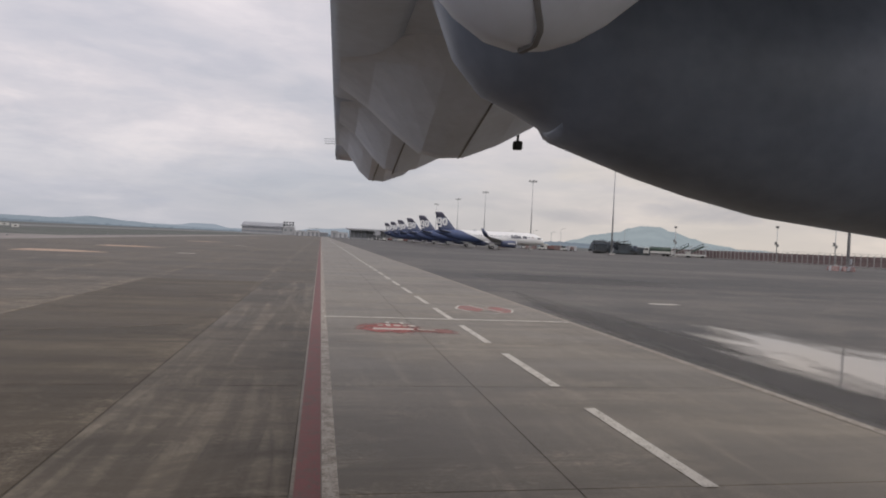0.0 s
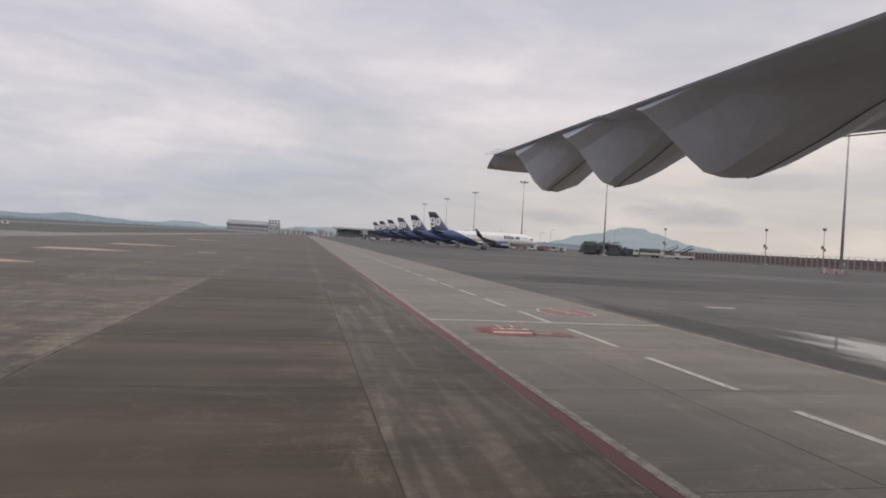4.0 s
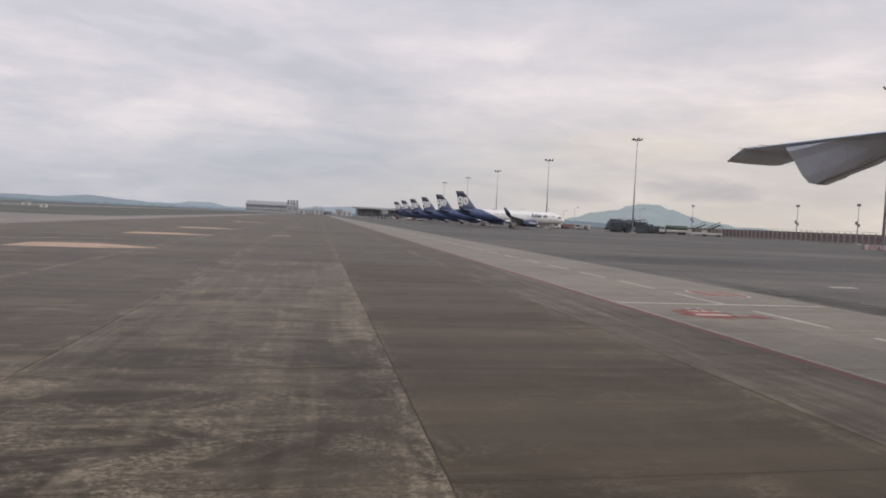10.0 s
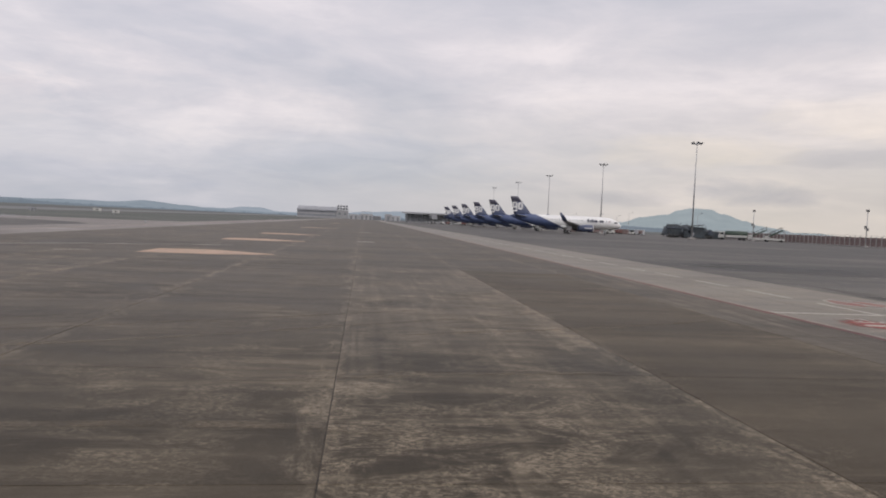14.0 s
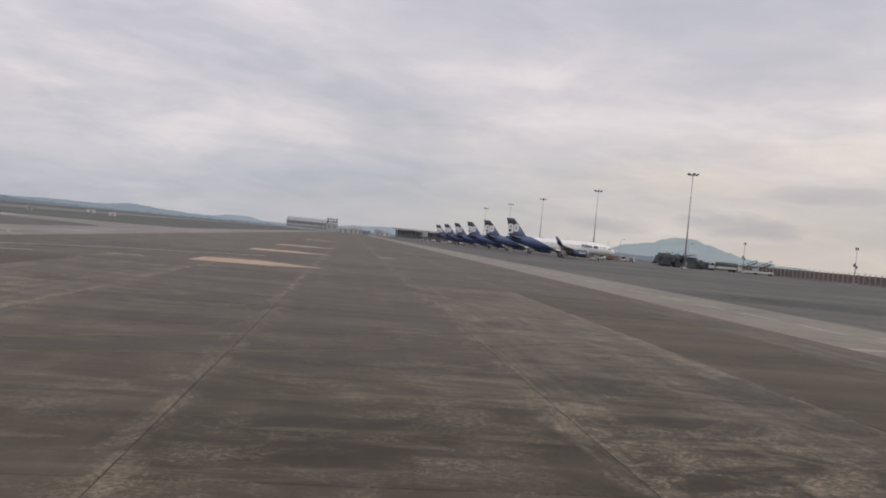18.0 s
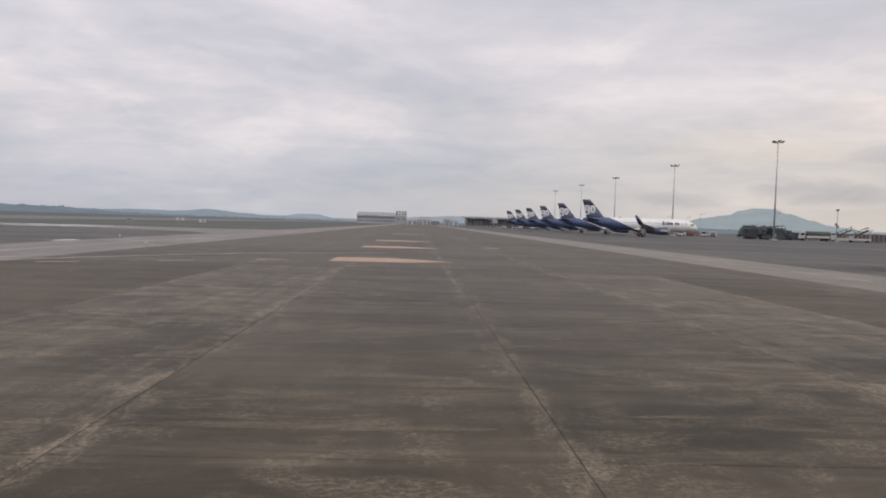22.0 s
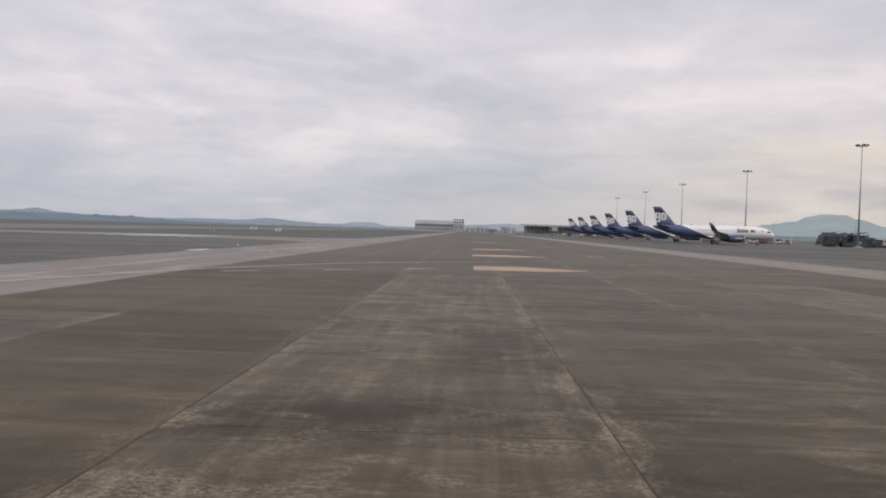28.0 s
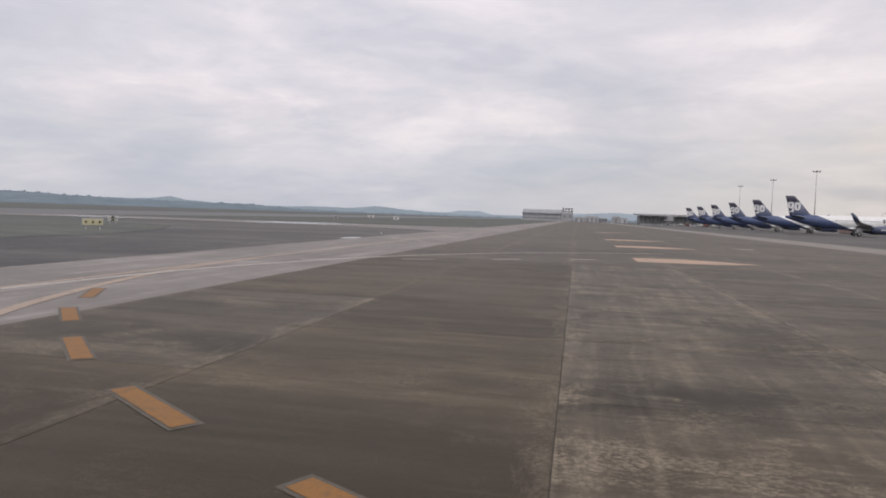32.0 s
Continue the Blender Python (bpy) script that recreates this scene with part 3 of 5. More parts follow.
tagged(mesh_ob("runway", box(-190, -120, -600, 1500, -0.05, 0.0), "runway"), "grey wet runway in the distance", "runway", kind="structure")

road = tagged(mesh_ob("road", box(-0.44, 6.78, -40, 760, -0.05, -0.006), "joint"), "concrete service road with painted lines", "road", kind="structure")
tagged(mesh_ob("road_far", box(-0.44, 6.78, 98.64, 760, -0.004, 0.0), "road"), "far stretch of the concrete service road", "road", kind="structure")


def slab_mesh(w, l, name, mat):
    bm = box(-w / 2, w / 2, -l / 2, l / 2, -0.013, 0.0)
    top = [e for e in bm.edges if all(v.co.z > -0.001 for v in e.verts)]
    bmesh.ops.bevel(bm, geom=top, offset=0.005, segments=1, affect="EDGES")
    me = bpy.data.meshes.new(name)
    bm.to_mesh(me)
    bm.free()
    me.materials.append(M[mat])
    return me


def soft_film(name, cx, cy, rx, ry, dark, light, rough, spec, seed, cover=1.0, sx=1.0, sy=0.25):
    """A film of water, damp or worn paint on the pavement that thins out raggedly towards its rim."""
    m = bpy.data.materials.new(name)
    m.use_nodes = True
    t = m.node_tree
    b = t.nodes["Principled BSDF"]
    co = nd(t, "ShaderNodeNewGeometry").outputs["Position"]
    mp = nd(t, "ShaderNodeMapping", Vector=co)
    mp.inputs["Location"].default_value = (-cx / rx, -cy / ry, 0)
    mp.inputs["Scale"].default_value = (1 / rx, 1 / ry, 0)
    ln = nd(t, "ShaderNodeVectorMath", i0=mp.outputs[0])
    ln.operation = "LENGTH"
    wp = nd(t, "ShaderNodeMapping", Vector=co)
    wp.inputs["Scale"].default_value = (sx, sy, 1)
    wp.inputs["Location"].default_value = (seed, seed * 2, 0)
    n = nd(t, "ShaderNodeTexNoise", Vector=wp.outputs[0], Scale=1.0, Detail=7.0, Roughness=0.62, Distortion=0.4).outputs[0]
    fine = nd(t, "ShaderNodeTexNoise", Vector=wp.outputs[0], Scale=6.0, Detail=6.0, Roughness=0.7).outputs[0]
    edge = mth(t, "ADD", mth(t, "SUBTRACT", 1.0, ln.outputs["Value"]), mth(t, "MULTIPLY", mth(t, "SUBTRACT", n, 0.5), 1.5))
    mask = mth(t, "MULTIPLY", ramp(t, edge, (0.12, (0, 0, 0)), (0.55, (1, 1, 1))), cover)
    t.links.new(ramp(t, mth(t, "ADD", mth(t, "MULTIPLY", n, 0.6), mth(t, "MULTIPLY", fine, 0.4)), (0.35, dark), (0.65, light)), b.inputs["Base Color"])
    b.inputs["Roughness"].default_value, b.inputs["Specular IOR Level"].default_value = rough, spec
    clear = t.nodes.new("ShaderNodeBsdfTransparent")
    mix = nd(t, "ShaderNodeMixShader", Fac=mask, i1=clear.outputs[0], i2=b.outputs[0])
    t.links.new(mix.outputs[0], t.nodes["Material Output"].inputs["Surface"])
    M[name] = m


def road_markings():
    for k in range(-8, 84):
        y = 7.74 + 4.03 * k
        if k == 3:
            y -= 0.1
        part("centre_dash", flat([(3.22, y), (3.38, y), (3.38, y + 2.78), (3.22, y + 2.78)], 0.005), "white_line", road)
    part("edge_line", strip([(6.66, -40), (6.66, 760)], 0.15, 0.005), "worn_white", road, "worn white edge line")
    part("edge_line", strip([(-0.11, -40), (-0.11, 760)], 0.14, 0.005), "worn_white", road, "worn white edge line")
    part("red_stripe", strip([(-0.30, -40), (-0.30, 760)], 0.22, 0.004), "red_line", road, "dull red clearance stripe")
    part("stop_bar", flat([(-0.10, 19.67), (6.6, 19.67), (6.6, 19.85), (-0.10, 19.85)], 0.006), "white_line", road)
    # painted red panel with white bars, its rim worn away
    soft_film("panel_red", 1.42, 17.85, 0.95, 1.15, (0.27, 0.085, 0.075), (0.42, 0.13, 0.115), 0.6, 0.15, 3.0, 0.85, 2.2, 2.2)
    part("warning_panel", flat([(0.3, 16.6), (2.6, 16.6), (2.6, 19.1), (0.3, 19.1)], 0.004), "panel_red", road, "faded red painted panel with a worn rim")
    soft_film("smear_red", 2.45, 17.45, 0.75, 0.55, (0.24, 0.12, 0.10), (0.34, 0.16, 0.14), 0.6, 0.15, 6.0, 0.7, 1.6, 2.2)
    part("panel_smear", flat([(1.5, 16.8), (3.4, 16.8), (3.4, 18.2), (1.5, 18.2)], 0.0055), "smear_red", road, "faded red smear beside the panel")
    for i, (x, y, w, h) in enumerate(((1.16, 18.10, 0.13, 0.26), (1.36, 18.08, 0.12, 0.34), (1.55, 18.12, 0.16, 0.22), (1.77, 18.06, 0.10, 0.36), (1.92, 18.10, 0.15, 0.24), (1.40, 18.58, 0.10, 0.30), (1.56, 18.62, 0.14, 0.22), (1.76, 18.56, 0.10, 0.30))):
        part("panel_bar", flat([(x, y), (x + w, y), (x + w, y + h), (x, y + h)], 0.009), "white_line" if i % 3 else "worn_white", road)
    part("panel_bar", flat([(0.99, 17.50), (1.97, 17.50), (1.95, 17.74), (1.02, 17.74)], 0.009), "white_line", road)
    part("panel_bar", flat([(2.06, 17.50), (2.46, 17.46), (2.44, 17.66), (2.06, 17.74)], 0.009), "worn_white", road)
    # octagonal sign on the road: white outline, red halves, a white cross between them
    c, r = Vector((4.94, 22.68)), (0.93, 1.22)
    ring = [(c.x + r[0] * math.cos(radians(45 * i)), c.y + r[1] * math.sin(radians(45 * i))) for i in range(9)]
    part("sign_border", strip(ring, 0.075, 0.005), "white_line", road, "white outline of the painted octagon")
    for dx, s in ((-0.42, 11.0), (0.42, 14.0)):
        part("sign_field", flat(blob_outline(c.x + dx, c.y - dx * 0.25, 0.40, 0.86, s, 28, 0.22), 0.004), "red_sign", road, "faded red half of the octagon")
    part("sign_bar", strip(curve([(4.66, 23.55), (4.82, 22.95), (4.99, 22.66), (5.14, 22.30), (5.28, 21.80)]), 0.10, 0.008), "white_line", road)
    part("sign_bar", strip(curve([(5.24, 23.55), (5.10, 22.98), (4.96, 22.66), (4.82, 22.30), (4.62, 21.80)]), 0.10, 0.011), "worn_white", road)


road_markings()

# painted marks on the apron
for k in (0, 1, 2, 4.4, 9):
    y = 37.9 + 18.9 * k
    tagged(mesh_ob("stand_marking", flat([(-22.6, y - 1.95), (-22.6, y + 1.75), (-19.6, y + 2.3), (-16.25, y + 0.15), (-16.25, y - 0.2), (-18.6, y - 1.6)], 0.005), "orange_area"),
           "faded salmon painted patch on the apron", "marking", "painted patches on the apron")
for x, y, w, l in ((-11.4, 61.3, 1.5, 0.8), (-11.4, 99.0, 1.5, 0.8), (13.2, 26.4, 1.25, 0.45)):
    tagged(mesh_ob("white_marking", flat([(x - w / 2, y - l / 2), (x + w / 2, y - l / 2), (x + w / 2, y + l / 2), (x - w / 2, y + l / 2)], 0.005), "white_line"),
           "short white painted block on the pavement", "marking", "white blocks on the pavement")
tagged(mesh_ob("taxi_line", strip([(-39.4, -60), (-39.4, 740)], 0.24, 0.008), "pale_yellow"), "faded yellow taxiway centre line", "marking")
tagged(mesh_ob("lead_in_line", strip(curve([(-30.0, 2.48), (-34.4, 7.08), (-36.4, 10.58), (-37.9, 15.08), (-38.9, 19.78), (-39.3, 26.28)]), 0.30, 0.010), "pale_yellow"), "faded yellow curved lead-in line", "marking")
tagged(mesh_ob("lead_in_line", strip(curve([(-39.2, 13.28), (-38.6, 19.28), (-37.3, 24.58), (-35.1, 30.58), (-30.7, 37.68), (-26.5, 41.98), (-20.0, 46.28)]), 0.26, 0.012), "faded_white"), "worn white curved lead-in line", "marking")
for i in range(4):
    a, d = Vector((-37.45 + 3.8 * i, 26.68 + 2.85 * i)), Vector((1.3, 1.0))
    tagged(mesh_ob("white_dash", strip([a, a + d], 0.25, 0.014), "faded_white"), "worn white dash on the apron", "marking", "white dashes on the apron")
for (x0, y0), (x1, y1) in (((-37.4, 14.38), (-36.5, 12.88)), ((-35.75, 11.48), (-34.6, 10.23)), ((-33.5, 8.98), (-32.3, 7.78)), ((-30.85, 6.68), (-29.45, 5.73)), ((-27.85, 4.78), (-26.2, 3.88))):
    tagged(mesh_ob("yellow_dash", strip([(x0, y0), (x1, y1)], 0.26, 0.009), "yellow_line"), "orange-yellow painted dash on the concrete", "marking", "yellow dashes on the apron")
    along = (Vector((x1, y1)) - Vector((x0, y0))).normalized() * 0.07
    tagged(mesh_ob("dash_underlay", strip([Vector((x0, y0)) - along, Vector((x1, y1)) + along], 0.36, 0.005), "pale_border"), "worn pale border paint under a yellow dash", "marking", "pale borders of the yellow dashes")
# wet films
for name, cx, cy, rx, ry, dark, light, rough, spec, s, cover, z in (
        ("standing_water", 10.6, 13.0, 2.7, 7.2, (0.10, 0.09, 0.078), (0.20, 0.18, 0.155), 0.07, 0.9, 1.0, 0.95, 0.006),
        ("runoff_water", -73, 107, 13, 15, (0.20, 0.20, 0.20), (0.34, 0.34, 0.34), 0.22, 0.7, 5.0, 0.8, 0.014),
        ("edge_water", -44.0, 51.8, 0.8, 2.6, (0.3, 0.3, 0.3), (0.4, 0.4, 0.4), 0.12, 0.7, 9.0, 1.0, 0.010),
        ("strip_water", -104, 96, 12, 8, (0.2, 0.2, 0.2), (0.3, 0.3, 0.3), 0.25, 0.6, 13.0, 0.8, 0.014)):
    soft_film(name, cx, cy, rx, ry, dark, light, rough, spec, s, cover)
    tagged(mesh_ob("puddle", flat(blob_outline(cx, cy, rx * 1.5, ry * 1.5, s, 40, 0.1) if cx < 0 else [(6.80, cy - 12), (16, cy - 12), (16, cy + 12), (6.80, cy + 12)], z), name), "shallow puddle reflecting the grey sky", "puddle", "puddles")
soft_film("damp_band", 7.9, 12.0, 1.5, 19.0, (0.026, 0.0245, 0.022), (0.075, 0.068, 0.058), 0.5, 0.25, 2.0, 0.62, 2.6, 0.16)
tagged(mesh_ob("wet_stain", flat([(6.80, -18), (11.5, -18), (11.5, 44), (6.80, 44)], 0.003), "damp_band"), "dark damp stain on the tarmac", "stain", "damp stains")
soft_film("damp_patch", 16.0, 42.0, 8.0, 7.0, (0.024, 0.0235, 0.023), (0.065, 0.061, 0.056), 0.45, 0.3, 6.0, 0.4, 0.07, 0.7)
tagged(mesh_ob("wet_stain", flat([(6.80, 28), (30, 28), (30, 56), (6.80, 56)], 0.0025), "damp_patch"), "dark damp stain on the tarmac", "stain", "damp stains")
tagged(mesh_ob("shoulder_line", strip([(-51.3, -40), (-51.3, 62)], 0.16, 0.004), "pale_border"), "worn pale line on the dark shoulder", "marking")
tagged(mesh_ob("lead_in_line", strip(curve([(-39.4, 57.78), (-38.9, 53.88), (-37.4, 49.88), (-34.9, 46.08)]), 0.25, 0.016), "worn_white"), "worn white curved lead-in line", "marking")


def dust():
    """Pale dust and scuffs left by tyres, thin and broken."""
    m = bpy.data.materials.new("pale_dust")
    m.use_nodes = True
    t = m.node_tree
    b = t.nodes["Principled BSDF"]
    co = nd(t, "ShaderNodeNewGeometry").outputs["Position"]
    n = nd(t, "ShaderNodeTexNoise", Vector=co, Scale=1.3, Detail=9.0, Roughness=0.75, Distortion=0.5).outputs[0]
    f = nd(t, "ShaderNodeTexNoise", Vector=co, Scale=14.0, Detail=5.0, Roughness=0.8).outputs[0]
    w = mth(t, "ADD", mth(t, "MULTIPLY", n, 0.6), mth(t, "MULTIPLY", f, 0.4))
    b.inputs["Base Color"].default_value = (0.25, 0.205, 0.15, 1)
    b.inputs["Roughness"].default_value, b.inputs["Specular IOR Level"].default_value = 0.7, 0.13
    clear = t.nodes.new("ShaderNodeBsdfTransparent")
    mix = nd(t, "ShaderNodeMixShader", Fac=ramp(t, w, (0.42, (0, 0, 0)), (0.64, (0.5, 0.5, 0.5))), i1=clear.outputs[0], i2=b.outputs[0])
    t.links.new(mix.outputs[0], t.nodes["Material Output"].inputs["Surface"])
    return m


M["dust"] = dust()
TRACKS = [((-25.0, 10.88), (-20.4, 12.98), (-18.3, 13.98), (-12.0, 17.18), (-5.0, 21.08)), ((-26.0, 9.98), (-21.4, 11.68), (-16.6, 13.18), (-12.8, 15.08), (-6.0, 18.88)),
          ((-31.0, 11.28), (-26.3, 11.58), (-22.2, 13.28), (-17.0, 16.28)), ((-28.5, 9.48), (-26.0, 10.18), (-23.6, 11.68), (-20.3, 13.18), (-15.5, 16.18)),
          ((-21.0, 9.48), (-19.2, 9.88), (-17.0, 10.28)), ((-21.0, 8.68), (-19.1, 8.68), (-17.2, 8.68)),
          ((-13.5, 11.0), (-10.5, 11.6), (-7.6, 11.9)), ((-16.0, 9.2), (-13.0, 9.3), (-11.2, 9.0)), ((-11.0, 14.6), (-6.0, 16.4), (-2.8, 17.8))]
for i, pts in enumerate(TRACKS):
    part("tyre_track", strip(curve(pts, 6), 0.16 + 0.05 * (i % 3), 0.0025 + 0.0006 * i, True), "dust", apron, "faint pale tyre track")


# small pale chips and repairs beside the joints
for i, (x, y) in enumerate([(-7.09, 11.88), (-7.06, 23.66), (-7.21, 12.8), (-17.97, 10.03)]):
    part("repair_chip", flat(blob_outline(x, y, 0.05 + 0.01 * (i % 3), 0.045, i * 3.0, 14, 0.4), 0.004), "dust", apron, "small pale chip of mortar")


# ---- hills ----
def ridge(name, radius, depth, line, mat, label, seed, jag=0.05, step=0.06, trees=0.0):
    """A range of hills round the airfield: its height in degrees over the horizon at a few bearings, with a ragged crest."""
    bm = bmesh.new()
    rows = []
    a0, a1 = line[0][0], line[-1][0]
    n = int((a1 - a0) / step)
    for i in range(n + 1):
        a = a0 + (a1 - a0) * i / n
        k = max(j for j in range(len(line) - 1) if line[j][0] <= a)
        (b0, e0), (b1, e1) = line[k], line[k + 1]
        u = (a - b0) / (b1 - b0)
        e = e0 + (e1 - e0) * u * u * (3 - 2 * u)
        e += jag * (noise.noise((a * 0.9, seed, 0)) + 0.5 * noise.noise((a * 3.1, seed, 5)) + 0.35 * noise.noise((a * 9.0, seed, 9)) + 0.3 * noise.noise((a * 26.0, seed, 3)))
        e += trees * max(0.0, noise.noise((a * 2.4, seed, 7)) + 0.6 * noise.noise((a * 7.5, seed, 2)))
        fade = min(1, (i + 1) / 25, (n - i + 1) / 25)
        z = max(0.3, math.tan(radians(e)) * radius) * fade
        col = []
        for k, (dr, f) in enumerate(((-1.0, 0.0), (-0.7, 0.30), (-0.35, 0.72), (0.0, 1.0), (0.8, 0.0))):
            wob = 1 + 0.25 * noise.noise((a * 0.8, k * 3.0, seed)) if 0 < k < 3 else 1
            r = radius + dr * depth
            col.append(bm.verts.new((r * math.sin(radians(a)), r * math.cos(radians(a)), z * f * wob - 0.04 * (k in (0, 4)))))
        rows.append(col)
    for r, q in zip(rows, rows[1:]):
        for k in range(4):
            bm.faces.new((r[k], q[k], q[k + 1], r[k + 1]))
    return tagged(mesh_ob(name, bm, mat, True), label, "hills", kind="structure")


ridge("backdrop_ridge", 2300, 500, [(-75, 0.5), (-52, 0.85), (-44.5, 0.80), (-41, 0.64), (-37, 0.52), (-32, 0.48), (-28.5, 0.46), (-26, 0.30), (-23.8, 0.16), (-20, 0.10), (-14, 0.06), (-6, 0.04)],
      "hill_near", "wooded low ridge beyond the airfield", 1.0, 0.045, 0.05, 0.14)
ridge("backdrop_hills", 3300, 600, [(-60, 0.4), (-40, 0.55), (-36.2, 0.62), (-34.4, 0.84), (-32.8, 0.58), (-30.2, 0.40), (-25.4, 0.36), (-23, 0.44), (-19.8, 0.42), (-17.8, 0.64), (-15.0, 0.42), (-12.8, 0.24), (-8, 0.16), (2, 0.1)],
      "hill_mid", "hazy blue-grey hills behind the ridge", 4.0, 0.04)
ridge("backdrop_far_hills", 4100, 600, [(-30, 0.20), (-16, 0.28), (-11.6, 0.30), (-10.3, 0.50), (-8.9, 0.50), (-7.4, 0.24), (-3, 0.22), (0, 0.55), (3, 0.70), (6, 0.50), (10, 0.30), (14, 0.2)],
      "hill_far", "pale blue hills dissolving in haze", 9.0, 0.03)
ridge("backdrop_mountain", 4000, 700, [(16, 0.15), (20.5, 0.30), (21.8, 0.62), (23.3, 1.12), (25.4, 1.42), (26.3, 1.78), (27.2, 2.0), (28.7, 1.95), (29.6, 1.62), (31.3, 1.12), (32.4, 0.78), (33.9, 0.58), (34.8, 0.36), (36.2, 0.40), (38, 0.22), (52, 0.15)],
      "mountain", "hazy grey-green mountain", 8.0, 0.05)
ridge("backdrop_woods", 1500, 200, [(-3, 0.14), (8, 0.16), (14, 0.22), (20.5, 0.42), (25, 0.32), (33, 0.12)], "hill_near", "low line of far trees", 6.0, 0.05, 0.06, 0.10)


# ---- parked airliners ----
FUSE = [(0.25, 5.25, 0.22, 0.22), (1.0, 5.12, 0.45, 0.45), (2.5, 4.95, 0.85, 0.82), (5.0, 4.6, 1.35, 1.3), (8.0, 4.2, 1.75, 1.72), (11.0, 3.95, 1.98, 1.92), (14.0, 3.85, 2.07, 1.975),
        (31.0, 3.85, 2.07, 1.975), (33.2, 3.8, 1.98, 1.9), (35.0, 3.62, 1.68, 1.65), (36.3, 3.4, 1.2, 1.22), (37.1, 3.2, 0.72, 0.75), (37.5, 3.1, 0.3, 0.32), (37.57, 3.08, 0.06, 0.06)]


def fuse_at(x):
    for (x0, *a), (x1, *b) in zip(FUSE, FUSE[1:]):
        if x0 <= x <= x1:
            k = (x - x0) / (x1 - x0)
            return [p + (q - p) * k for p, q in zip(a, b)]
    return FUSE[-1][1:]


def side_patch(x0, x1, z0, z1, side, off=0.02, nx=4, nz=5, slant=0.0):
    """A thin skin patch lying on the fuselage's flank."""
    bm = bmesh.new()
    g = []
    for i in range(nx + 1):
        row = []
        for k in range(nz + 1):
            z = z0 + (z1 - z0) * k / nz
            x = x0 + (x1 - x0) * i / nx + slant * (z - z0)
            zc, rz, ry = fuse_at(x)
            s = max(-1, min(1, (z - zc) / rz))
            row.append(bm.verts.new((x, side * (ry * math.sqrt(1 - s * s) + off), z)))
        g.append(row)
    for i in range(nx):
        for k in range(nz):
            bm.faces.new((g[i][k], g[i + 1][k], g[i + 1][k + 1], g[i][k + 1]))
    return bm


def wheel(x, y, z, r, w):
    bm = bmesh.new()
    prof = [(r * 0.45, -w / 2), (r * 0.88, -w / 2), (r, -w / 3), (r, w / 3), (r * 0.88, w / 2), (r * 0.45, w / 2)]
    secs = []
    for rr, yy in prof:
        secs.append([(x + rr * math.cos(2 * math.pi * i / 16), y + yy, z + rr * math.sin(2 * math.pi * i / 16)) for i in range(16)])
    return loft(secs, bm=None)


def rounded_ring(cx, cz, hw, hh, slot_w, slot_h, y, n=28):
    """A flat rounded block with an upright open slot through it, standing in the plane y."""
    bm = bmesh.new()
    rings = []
    for dy in (-0.02, 0.02):
        for w, h in ((hw, hh), (slot_w, slot_h)):
            ring = []
            for i in range(n):
                a = 2 * math.pi * i / n
                c, q = math.cos(a), math.sin(a)
                k = (abs(c) ** 3.2 + abs(q) ** 3.2) ** (-1 / 3.2)
                ring.append(bm.verts.new((cx + w * c * k, y + dy, cz + h * q * k)))
            rings.append(ring)
    o0, i0, o1, i1 = rings
    for i in range(n):
        j = (i + 1) % n
        for a, b in ((o0, i0), (i0, i1), (i1, o1), (o1, o0)):
            bm.faces.new((a[i], a[j], b[j], b[i]))
    return bm


